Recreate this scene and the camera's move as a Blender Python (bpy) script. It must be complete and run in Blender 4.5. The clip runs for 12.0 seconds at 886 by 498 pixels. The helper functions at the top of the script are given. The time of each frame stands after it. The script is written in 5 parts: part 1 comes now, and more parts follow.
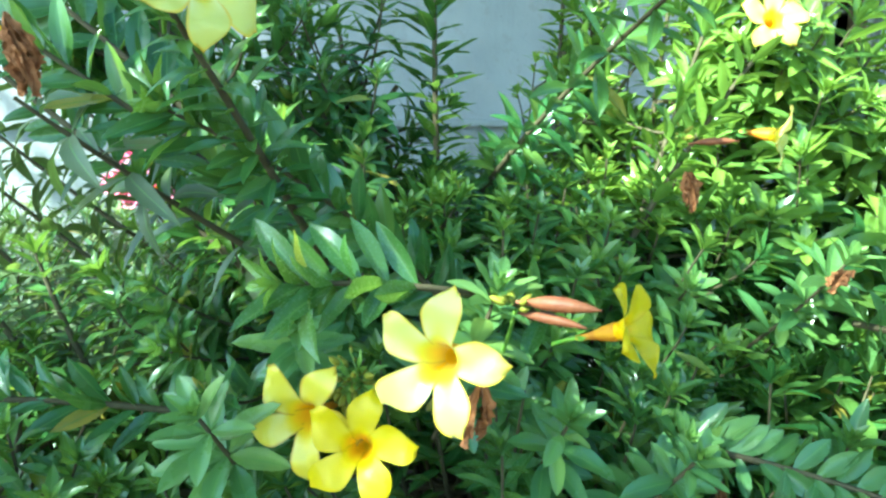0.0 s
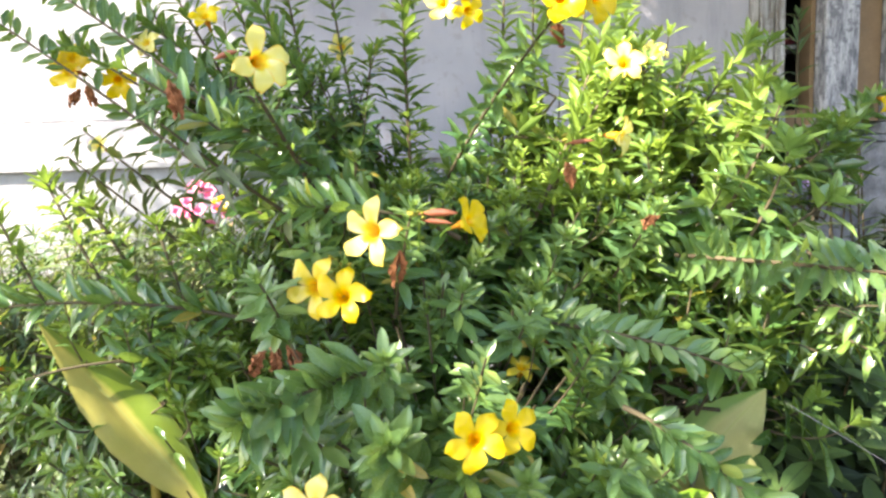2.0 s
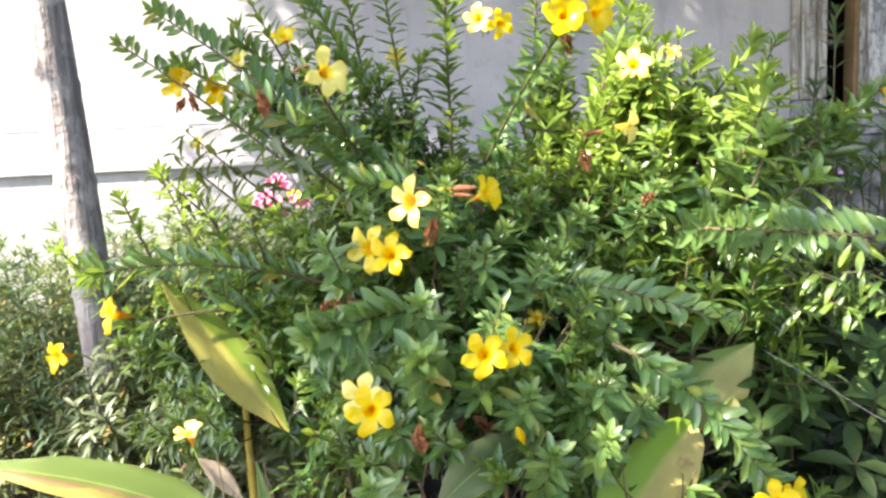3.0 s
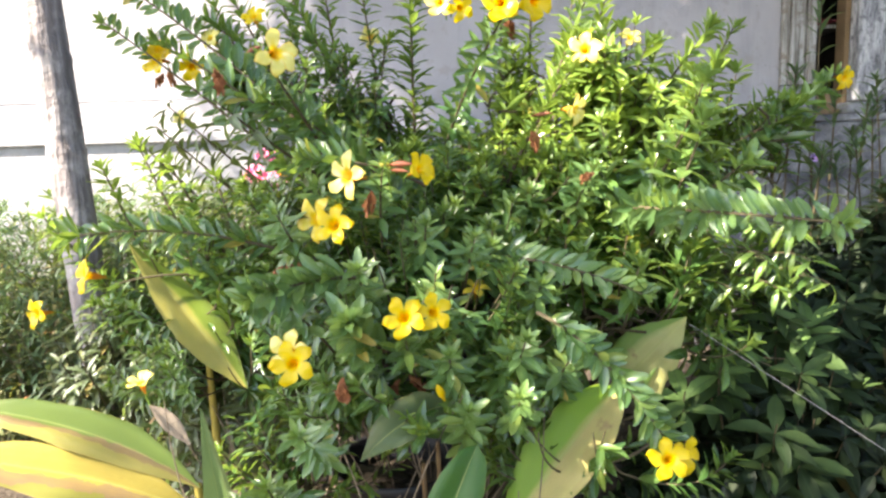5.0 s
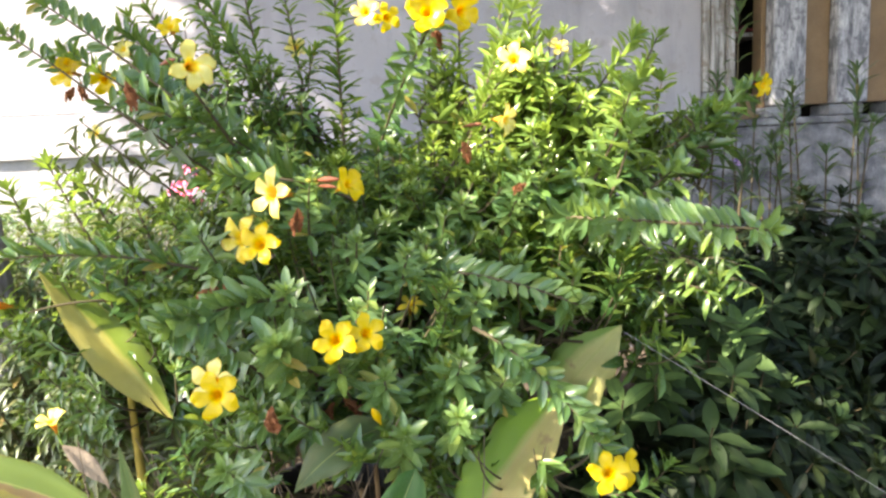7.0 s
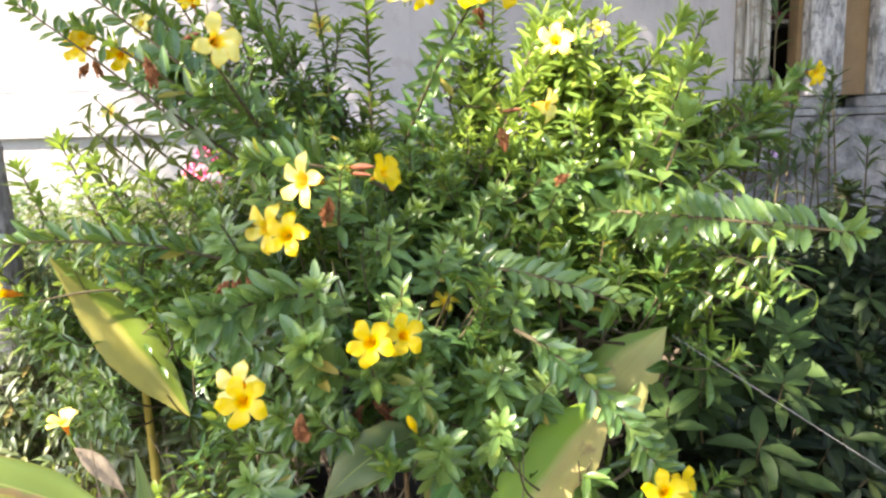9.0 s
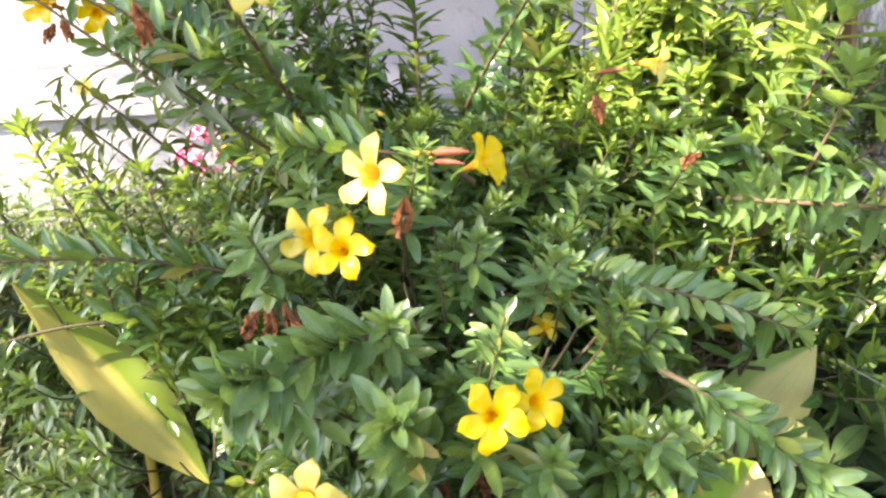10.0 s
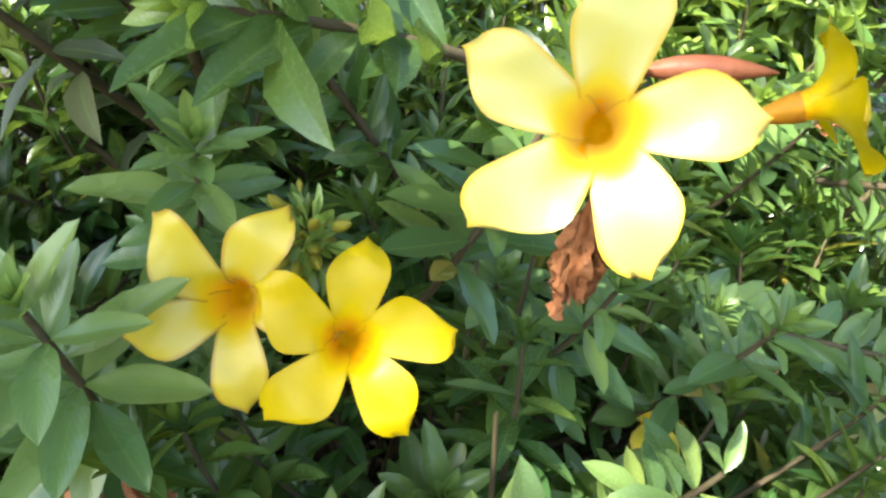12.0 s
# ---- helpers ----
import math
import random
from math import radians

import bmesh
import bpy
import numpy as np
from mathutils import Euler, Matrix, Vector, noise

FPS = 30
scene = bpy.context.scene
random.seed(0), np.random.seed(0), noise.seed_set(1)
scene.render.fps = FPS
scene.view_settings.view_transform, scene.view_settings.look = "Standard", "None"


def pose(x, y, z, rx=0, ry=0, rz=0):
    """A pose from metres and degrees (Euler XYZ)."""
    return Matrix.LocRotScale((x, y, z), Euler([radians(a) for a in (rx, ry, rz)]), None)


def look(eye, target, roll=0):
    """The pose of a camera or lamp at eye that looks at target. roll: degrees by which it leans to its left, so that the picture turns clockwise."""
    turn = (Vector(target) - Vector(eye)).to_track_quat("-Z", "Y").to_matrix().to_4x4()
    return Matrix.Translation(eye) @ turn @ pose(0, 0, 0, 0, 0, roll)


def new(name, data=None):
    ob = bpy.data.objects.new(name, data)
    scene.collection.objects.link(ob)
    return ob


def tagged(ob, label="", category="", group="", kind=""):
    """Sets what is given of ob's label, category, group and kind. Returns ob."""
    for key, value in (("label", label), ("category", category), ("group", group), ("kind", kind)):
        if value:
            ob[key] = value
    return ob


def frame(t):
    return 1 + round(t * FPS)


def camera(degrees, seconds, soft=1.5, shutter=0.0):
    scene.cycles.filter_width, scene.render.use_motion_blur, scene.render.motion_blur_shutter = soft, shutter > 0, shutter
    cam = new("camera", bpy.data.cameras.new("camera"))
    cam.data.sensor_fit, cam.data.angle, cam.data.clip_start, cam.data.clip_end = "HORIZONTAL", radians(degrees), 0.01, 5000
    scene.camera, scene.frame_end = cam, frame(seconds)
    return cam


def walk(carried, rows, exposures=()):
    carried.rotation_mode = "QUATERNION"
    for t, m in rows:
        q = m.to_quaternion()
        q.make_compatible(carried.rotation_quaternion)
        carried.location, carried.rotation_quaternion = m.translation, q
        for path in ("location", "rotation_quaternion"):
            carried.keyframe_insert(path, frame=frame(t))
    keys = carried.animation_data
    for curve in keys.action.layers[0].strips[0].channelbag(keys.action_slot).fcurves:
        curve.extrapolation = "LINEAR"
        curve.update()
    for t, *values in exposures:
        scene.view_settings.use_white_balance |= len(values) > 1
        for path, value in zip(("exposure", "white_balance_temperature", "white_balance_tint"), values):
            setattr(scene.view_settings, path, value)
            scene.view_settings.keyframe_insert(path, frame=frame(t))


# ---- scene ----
cam = camera(65.0, 12.0, soft=2.5)
PATH = [
    (0, (-0.2871, 0.9165, 1.1546), (0.0369, 2.8542, 0.7804), 0.09),
    (0.5, (-0.264, 0.8664, 1.1806), (0.1162, 2.8185, 0.9693), -0.53),
    (1, (-0.2292, 0.7392, 1.1728), (0.0587, 2.7004, 0.9064), 0.39),
    (1.5, (-0.2136, 0.5758, 1.12), (-0.0496, 2.5427, 0.797), -0.12),
    (2, (-0.2281, 0.3928, 1.0898), (-0.0117, 2.3662, 0.8469), -2.06),
    (2.5, (-0.2393, 0.2131, 1.0544), (-0.0716, 2.1865, 0.7761), -1.7),
    (3, (-0.1799, 0.1056, 1.0584), (-0.1588, 2.0921, 0.8274), -2.78),
    (3.5, (-0.0489, 0.0294, 1.0393), (-0.0565, 2.0133, 0.7866), -1.6),
    (3.7, (-0.0288, 0.0138, 1.037), (-0.0641, 1.9948, 0.7644), -1.81),
    (5.3, (-0.0124, 0.0037, 1.0519), (-0.0475, 1.9823, 0.7623), -1.62),
    (5.5, (0, 0, 1.05), (0, 1.9805, 0.7717), -2),
    (6, (0.0096, 0.0011, 1.0522), (0.0651, 1.9798, 0.7666), -2.67),
    (6.5, (0.0042, 0.0247, 1.0503), (0.0549, 2.0012, 0.749), -3.58),
    (6.7, (-0.0078, 0.0511, 1.0609), (0.1351, 2.027, 0.7865), -2.62),
    (8.3, (0.0151, 0.0062, 1.0557), (0.1173, 1.9833, 0.7714), -3.35),
    (8.5, (0.0023, 0.027, 1.0454), (0.0975, 2.0001, 0.7326), -3.26),
    (9, (-0.0581, 0.1498, 1.0663), (0.0591, 2.1212, 0.7508), -1.65),
    (9.5, (-0.1556, 0.3351, 1.072), (0.0167, 2.3018, 0.7523), -3.61),
    (10, (-0.2055, 0.5203, 1.0701), (-0.0519, 2.4763, 0.6818), -3.05),
    (10.5, (-0.2418, 0.7832, 1.0568), (0.0766, 2.7419, 0.808), 0.31),
    (11, (-0.2967, 0.9534, 1.0314), (0.141, 2.8493, 0.5687), 1.36),
    (11.5, (-0.3382, 1.1034, 1.0363), (0.4531, 2.8735, 0.5458), 1.01),
    (12, (-0.3618, 1.156, 1.0233), (0.5113, 2.8718, 0.4812), 2.03),
]
walk(cam, [(t, look(eye, target, roll)) for t, eye, target, roll in PATH], exposures=[(0.0, 2.83, 5300, -30), (0.5, 2.99, 5840, -4), (1.0, 3.02, 6200, 8), (1.5, 3.01, 6520, 11), (2.5, 2.86, 6950, 12), (5.5, 2.79, 6920, 13), (8.5, 2.84, 7180, 14), (9.5, 3.01, 7180, 16), (10.5, 3.09, 6970, 22), (11.0, 2.84, 6900, 13), (11.5, 2.66, 6700, 9), (12.0, 2.60, 6500, 7)])

# ---- light ----
SUN_DIR = Vector((-0.66, -0.36, 0.66)).normalized()
sun = new("sun", bpy.data.lights.new("sun", "SUN"))
sun.data.energy, sun.data.angle, sun.data.color = 5.0, radians(0.6), (1.0, 0.94, 0.84)
sun.matrix_world = look(SUN_DIR * 20, (0, 0, 0))
world = bpy.data.worlds.new("sky")
scene.world = world
world.use_nodes = True
wt = world.node_tree
sky = wt.nodes.new("ShaderNodeTexSky")
sky.sky_type, sky.sun_disc = "NISHITA", False
sky.sun_elevation, sky.sun_rotation = math.asin(SUN_DIR.z), math.atan2(SUN_DIR.x, SUN_DIR.y)
wt.links.new(sky.outputs[0], wt.nodes["Background"].inputs[0])
wt.nodes["Background"].inputs[1].default_value = 0.13

# ---- materials ----
rng = np.random.default_rng(7)


class Nodes:
    """A node material in short calls."""

    def __init__(self, name, rough=0.6, spec=0.4):
        self.mat = bpy.data.materials.new(name)
        self.mat.use_nodes = True
        self.t = self.mat.node_tree
        self.b = self.t.nodes["Principled BSDF"]
        self.b.inputs["Roughness"].default_value = rough
        self.b.inputs["Specular IOR Level"].default_value = spec

    def n(self, kind, **ins):
        node = self.t.nodes.new("ShaderNode" + kind)
        for k, v in ins.items():
            self.put(node.inputs[k.replace("_", " ")], v)
        return node

    def put(self, socket, v):
        if isinstance(v, bpy.types.NodeSocket):
            self.t.links.new(v, socket)
        else:
            socket.default_value = v

    def math(self, op, a, b=0.0):
        node = self.n("Math")
        node.operation = op
        self.put(node.inputs[0], a)
        self.put(node.inputs[1], b)
        return node.outputs[0]

    def mix(self, fac, a, b, kind="MIX"):
        node = self.n("Mix")
        node.data_type, node.blend_type = "RGBA", kind
        self.put(node.inputs[0], fac)
        self.put(node.inputs[6], a)
        self.put(node.inputs[7], b)
        return node.outputs[2]

    def noise(self, scale, detail=4.0, rough=0.55, coords="Object"):
        c = self.n("TexCoord").outputs[coords]
        return self.n("TexNoise", Vector=c, Scale=scale, Detail=detail, Roughness=rough).outputs[0]

    def ramp(self, fac, *stops):
        node = self.n("ValToRGB")
        self.put(node.inputs[0], fac)
        e = node.color_ramp.elements
        while len(e) < len(stops):
            e.new(0.5)
        for el, (p, c) in zip(e, stops):
            el.position, el.color = p, (*c, 1) if len(c) == 3 else c
        return node.outputs[0]

    def bump(self, height, strength=0.4, dist=0.005):
        node = self.n("Bump", Height=height, Strength=strength, Distance=dist)
        self.put(self.b.inputs["Normal"], node.outputs[0])
        return node.outputs[0]

    def color(self, c):
        self.put(self.b.inputs["Base Color"], c)
        return self


def c4(*c):
    return (*c, 1.0)


def leaf_material(name, dark, mid, light, young, rough=0.4, through_light=0.25, rib=(0.16, 0.26, 0.07), spec=0.5):
    m = Nodes(name, rough, spec)
    geo, obj = m.n("NewGeometry"), m.n("ObjectInfo")
    rnd = m.math("FRACT", m.math("ADD", geo.outputs["Random Per Island"], obj.outputs["Random"]))
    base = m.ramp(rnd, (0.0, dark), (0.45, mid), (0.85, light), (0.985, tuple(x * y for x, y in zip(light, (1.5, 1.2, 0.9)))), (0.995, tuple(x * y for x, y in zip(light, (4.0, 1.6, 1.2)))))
    age = m.n("Attribute")
    age.attribute_name = "young"
    base = m.mix(age.outputs["Fac"], base, c4(*young))
    base = m.mix(m.math("MULTIPLY", m.noise(60, 3), 0.5), base, c4(*[x * 0.65 for x in mid]))
    uv = m.n("UVMap").outputs[0]
    sep = m.n("SeparateXYZ", Vector=uv)
    off = m.math("ABSOLUTE", m.math("SUBTRACT", sep.outputs[0], 0.5))
    mid_rib = m.math("LESS_THAN", off, 0.034)
    base = m.mix(m.math("MULTIPLY", mid_rib, 0.75), base, c4(*rib))
    vein = m.n("TexWave", Vector=m.n("Combine" + "XYZ", X=m.math("ADD", m.math("MULTIPLY", sep.outputs[1], 1.0), m.math("MULTIPLY", off, -0.7))).outputs[0], Scale=3.2)
    base = m.mix(m.math("MULTIPLY", vein.outputs[1], 0.06), base, c4(*[x * 0.55 for x in mid]))
    m.bump(m.math("ADD", m.math("ADD", m.math("MULTIPLY", vein.outputs[1], 0.12), m.math("MULTIPLY", m.noise(90, 2), 0.5)), m.math("MULTIPLY", off, 2.4)), 0.26, 0.0014)
    m.color(base)
    m.put(m.b.inputs["Roughness"], m.math("ADD", m.math("MULTIPLY", m.noise(25), 0.25), rough - 0.12))
    tr = m.n("BsdfTranslucent", Color=m.mix(0.5, base, c4(0.31, 0.42, 0.045)))
    mixed = m.n("MixShader", Fac=through_light)
    m.t.links.new(m.b.outputs[0], mixed.inputs[1])
    m.t.links.new(tr.outputs[0], mixed.inputs[2])
    m.t.links.new(mixed.outputs[0], m.t.nodes["Material Output"].inputs[0])
    return m.mat


def petal_material(name, body, edge, base, deep, pale_sheen_foot, coat, spec=0.5):
    m = Nodes(name, 0.34, spec)
    m.b.inputs["Sheen Weight"].default_value, m.b.inputs["Sheen Roughness"].default_value = 0.6 * coat, 0.4
    m.b.inputs["Coat Weight"].default_value, m.b.inputs["Coat Roughness"].default_value = coat, 0.30
    sep = m.n("SeparateXYZ", Vector=m.n("UVMap").outputs[0])
    off = m.math("ABSOLUTE", m.math("SUBTRACT", sep.outputs[0], 0.5))
    reach = m.math("ADD", sep.outputs[1], m.math("ADD", m.math("MULTIPLY", off, 0.16), m.math("MULTIPLY", m.math("SUBTRACT", m.noise(70, 2), 0.5), 0.10)))
    col = m.ramp(reach, (0.0, base), (0.08, base), (0.20, deep), (0.31, tuple(0.6 * a + 0.4 * c for a, c in zip(body, deep))), (0.52, body), (0.90, body), (1.02, edge))
    # pale petal base beside the throat, with whitish sheen put into its colour
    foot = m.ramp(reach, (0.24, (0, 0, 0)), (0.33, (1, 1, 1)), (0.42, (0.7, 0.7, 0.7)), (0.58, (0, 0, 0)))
    col = m.mix(m.math("MULTIPLY", foot, m.math("MULTIPLY", m.math("POWER", m.math("MULTIPLY", off, 2.0), 1.6), pale_sheen_foot)), col, c4(0.88, 0.83, 0.50))
    col = m.mix(m.ramp(off, (0.41, (0, 0, 0)), (0.49, (0.95, 0.95, 0.95))), col, c4(*edge))
    col = m.mix(m.math("MULTIPLY", m.noise(45, 3), 0.30), col, c4(*[x * 0.85 for x in body]))
    streak = m.n("TexWave", Vector=m.n("Combine" + "XYZ", X=sep.outputs[0]).outputs[0], Scale=4.5, Distortion=1.5)
    m.bump(m.math("ADD", m.math("MULTIPLY", streak.outputs[1], 0.12), m.noise(55, 3)), 0.10, 0.0008)
    m.color(col)
    tr = m.n("BsdfTranslucent", Color=col)
    mixed = m.n("MixShader", Fac=0.35)
    m.t.links.new(m.b.outputs[0], mixed.inputs[1])
    m.t.links.new(tr.outputs[0], mixed.inputs[2])
    m.t.links.new(mixed.outputs[0], m.t.nodes["Material Output"].inputs[0])
    return m.mat


def mottled(name, a, b, scale, rough=0.8, fine=120, bump=0.5, dist=0.004, stain=None):
    m = Nodes(name, rough, 0.25)
    f = m.ramp(m.noise(scale, 6), (0.3, a), (0.7, b))
    f = m.mix(m.math("MULTIPLY", m.noise(fine, 3), 0.5), f, c4(*[x * 0.6 for x in a]))
    if stain:
        f = m.mix(m.ramp(m.noise(scale * 0.35, 5), (0.5, (0, 0, 0)), (0.68, (1, 1, 1))), f, c4(*stain))
    m.bump(m.math("ADD", m.noise(fine, 5), m.math("MULTIPLY", m.noise(scale, 4), 1.5)), bump, dist)
    m.color(f)
    return m.mat


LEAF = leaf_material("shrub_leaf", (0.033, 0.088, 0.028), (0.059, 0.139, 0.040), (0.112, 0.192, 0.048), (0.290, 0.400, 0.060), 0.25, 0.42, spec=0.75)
# lighter copy of LEAF: new growth, plus skylight and sheen put into its colour
LEAF_FRESH_LIT = leaf_material("fresh_lit_shrub_leaf", (0.066, 0.145, 0.052), (0.108, 0.205, 0.072), (0.175, 0.275, 0.085), (0.300, 0.430, 0.100), 0.25, 0.42, spec=0.75)
LEAF_DRY = leaf_material("narrow_leaf", (0.060, 0.075, 0.048), (0.085, 0.110, 0.060), (0.130, 0.150, 0.070), (0.170, 0.250, 0.080), 0.42, 0.35)
# hedge leaves: deep shade is put into a near-black base colour
HEDGE_SHADED = leaf_material("shaded_hedge_leaf", (0.003, 0.008, 0.004), (0.006, 0.012, 0.005), (0.014, 0.025, 0.008), (0.080, 0.135, 0.036), 0.55, 0.05, (0.03, 0.05, 0.02), 0.18)
WEED = leaf_material("weed_leaf", (0.035, 0.070, 0.040), (0.050, 0.095, 0.050), (0.075, 0.120, 0.055), (0.100, 0.170, 0.060), 0.5)
STRAW = leaf_material("dry_grass", (0.120, 0.120, 0.050), (0.170, 0.180, 0.070), (0.250, 0.220, 0.110), (0.140, 0.240, 0.070), 0.6)
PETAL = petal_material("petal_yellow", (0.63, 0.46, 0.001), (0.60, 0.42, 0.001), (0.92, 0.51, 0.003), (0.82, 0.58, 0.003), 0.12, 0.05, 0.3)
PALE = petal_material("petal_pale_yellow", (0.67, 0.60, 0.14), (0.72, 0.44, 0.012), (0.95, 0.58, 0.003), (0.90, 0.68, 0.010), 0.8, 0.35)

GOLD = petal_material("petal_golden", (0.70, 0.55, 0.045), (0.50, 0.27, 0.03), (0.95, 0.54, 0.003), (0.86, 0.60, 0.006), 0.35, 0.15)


def glowing_tissue(name, a, c, through_light=0.5):
    m = Nodes(name, 0.5, 0.3)
    col = m.ramp(m.noise(60, 4), (0.3, a), (0.7, c))
    m.color(col)
    m.bump(m.noise(150, 3), 0.15, 0.001)
    tr = m.n("BsdfTranslucent", Color=col)
    mixed = m.n("MixShader", Fac=through_light)
    m.t.links.new(m.b.outputs[0], mixed.inputs[1])
    m.t.links.new(tr.outputs[0], mixed.inputs[2])
    m.t.links.new(mixed.outputs[0], m.t.nodes["Material Output"].inputs[0])
    return m.mat


THROAT = glowing_tissue("throat_orange", (0.95, 0.55, 0.003), (0.96, 0.63, 0.004), 0.45)
TUBE = glowing_tissue("flower_tube", (0.50, 0.20, 0.03), (0.68, 0.37, 0.025))
CALYX = mottled("calyx_green", (0.10, 0.22, 0.03), (0.22, 0.30, 0.04), 70, 0.5, 200, 0.2)
BUD = mottled("bud_green_yellow", (0.13, 0.17, 0.025), (0.40, 0.27, 0.02), 40, 0.5, 200, 0.2)
WILT = mottled("wilted_brown", (0.24, 0.085, 0.032), (0.42, 0.175, 0.070), 60, 0.75, 160, 0.9, 0.003)
TWIG = mottled("twig_bark", (0.060, 0.045, 0.024), (0.105, 0.085, 0.045), 40, 0.8, 220, 0.6, 0.002)
DEADTWIG = mottled("dead_twig", (0.15, 0.110, 0.070), (0.25, 0.190, 0.130), 40, 0.85, 200, 0.6, 0.002)
SOIL = mottled("soil", (0.055, 0.042, 0.030), (0.115, 0.088, 0.060), 6, 0.95, 60, 0.9, 0.03)
def plaster_material():
    m = Nodes("lime_plaster", 0.85, 0.2)
    c = m.n("TexCoord").outputs["Object"]
    tall = m.n("Mapping", Vector=c)
    tall.inputs["Scale"].default_value = (7, 7, 0.9)
    streak = m.n("TexNoise", Vector=tall.outputs[0], Scale=1.0, Detail=6.0, Roughness=0.65).outputs[0]
    col = m.ramp(m.noise(2.6, 6), (0.3, (0.25, 0.24, 0.255)), (0.7, (0.34, 0.322, 0.332)))
    col = m.mix(m.ramp(streak, (0.5, (0, 0, 0)), (0.72, (0.75, 0.75, 0.75))), col, c4(0.19, 0.185, 0.20))
    col = m.mix(m.ramp(m.noise(17, 5), (0.58, (0, 0, 0)), (0.68, (0.6, 0.6, 0.6))), col, c4(0.24, 0.22, 0.215))
    col = m.mix(m.ramp(m.noise(42, 4), (0.68, (0, 0, 0)), (0.73, (0.8, 0.8, 0.8))), col, c4(0.15, 0.14, 0.14))
    m.bump(m.math("ADD", m.noise(60, 5), m.math("MULTIPLY", m.noise(9, 4), 2.0)), 0.5, 0.006)
    m.color(col)
    return m.mat


PLASTER = plaster_material()


def streaked_material(name, dark, mid, light, patch, stretch):
    m = Nodes(name, 0.9, 0.2)
    c = m.n("TexCoord").outputs["Object"]
    tall = m.n("Mapping", Vector=c)
    tall.inputs["Scale"].default_value = stretch
    streak = m.n("TexNoise", Vector=tall.outputs[0], Scale=1.0, Detail=7.0, Roughness=0.7).outputs[0]
    col = m.ramp(streak, (0.36, dark), (0.50, mid), (0.64, light))
    col = m.mix(m.ramp(m.noise(14, 6, 0.7), (0.52, (0, 0, 0)), (0.60, (0.85, 0.85, 0.85))), col, c4(*patch))
    m.bump(m.math("ADD", m.noise(70, 5), m.math("MULTIPLY", streak, 2.0)), 0.8, 0.008)
    m.color(col)
    return m.mat


LIMEWASH = streaked_material("worn_limewash", (0.11, 0.11, 0.12), (0.30, 0.30, 0.31), (0.50, 0.49, 0.49), (0.13, 0.13, 0.14), (26, 26, 7))
CONCRETE = mottled("grey_concrete", (0.13, 0.13, 0.14), (0.36, 0.36, 0.37), 15.0, 0.9, 70, 1.0, 0.012, (0.07, 0.07, 0.08))
PLINTH = mottled("plinth_cement", (0.22, 0.215, 0.22), (0.36, 0.35, 0.355), 5.0, 0.9, 60, 0.6, 0.005, (0.27, 0.27, 0.28))
OLDWOOD = streaked_material("weathered_board", (0.10, 0.085, 0.07), (0.27, 0.26, 0.24), (0.46, 0.45, 0.43), (0.20, 0.17, 0.14), (60, 60, 4))
TAN = mottled("tan_board", (0.19, 0.125, 0.070), (0.27, 0.180, 0.100), 6.0, 0.75, 80, 0.4, 0.003)
CLOTH = mottled("red_cloth", (0.30, 0.06, 0.09), (0.42, 0.12, 0.14), 30, 0.9, 150, 0.4)
# room walls: the dimness indoors is put into a dark base colour
INSIDE = mottled("dimmed_room_wall", (0.06, 0.055, 0.05), (0.09, 0.08, 0.075), 3, 0.9)
def bamboo_material():
    m = Nodes("old_bamboo", 0.7, 0.25)
    c = m.n("Mapping", Vector=m.n("TexCoord").outputs["Object"])
    c.inputs["Scale"].default_value = (60, 60, 5)
    fibre = m.n("TexNoise", Vector=c.outputs[0], Scale=1.0, Detail=6.0).outputs[0]
    col = m.ramp(fibre, (0.3, (0.10, 0.085, 0.08)), (0.55, (0.19, 0.165, 0.16)), (0.75, (0.31, 0.275, 0.26)))
    col = m.mix(m.ramp(m.noise(11, 5), (0.5, (0, 0, 0)), (0.62, (0.8, 0.8, 0.8))), col, c4(0.33, 0.30, 0.285))
    col = m.mix(m.ramp(m.noise(6, 5), (0.57, (0, 0, 0)), (0.7, (0.6, 0.6, 0.6))), col, c4(0.16, 0.13, 0.12))
    m.bump(m.math("ADD", fibre, m.noise(30, 4)), 1.0, 0.012)
    m.color(col)
    return m.mat


BAMBOO = bamboo_material()
CORD = mottled("grey_cord", (0.22, 0.21, 0.20), (0.33, 0.32, 0.31), 80, 0.8, 300, 0.6, 0.001)
PINK = mottled("pink_petal", (0.72, 0.16, 0.30), (0.80, 0.30, 0.42), 40, 0.6, 200, 0.2)
VIOLET = mottled("violet_petal", (0.38, 0.28, 0.62), (0.50, 0.38, 0.72), 40, 0.6, 200, 0.2)
ROOF = mottled("roof_sheet", (0.30, 0.28, 0.27), (0.42, 0.39, 0.37), 5, 0.6)
STALK = mottled("yellow_stalk", (0.30, 0.24, 0.05), (0.46, 0.34, 0.07), 25, 0.55, 120, 0.4, 0.002)
POT = mottled("black_plastic", (0.012, 0.012, 0.013), (0.022, 0.022, 0.024), 12, 0.45, 140, 0.2, 0.001)
DEADSTALK = mottled("dead_stalk", (0.10, 0.060, 0.030), (0.19, 0.125, 0.060), 30, 0.8, 160, 0.7, 0.003)
PALELEAF = mottled("dried_blade", (0.22, 0.17, 0.12), (0.30, 0.24, 0.17), 20, 0.8, 120, 0.6)


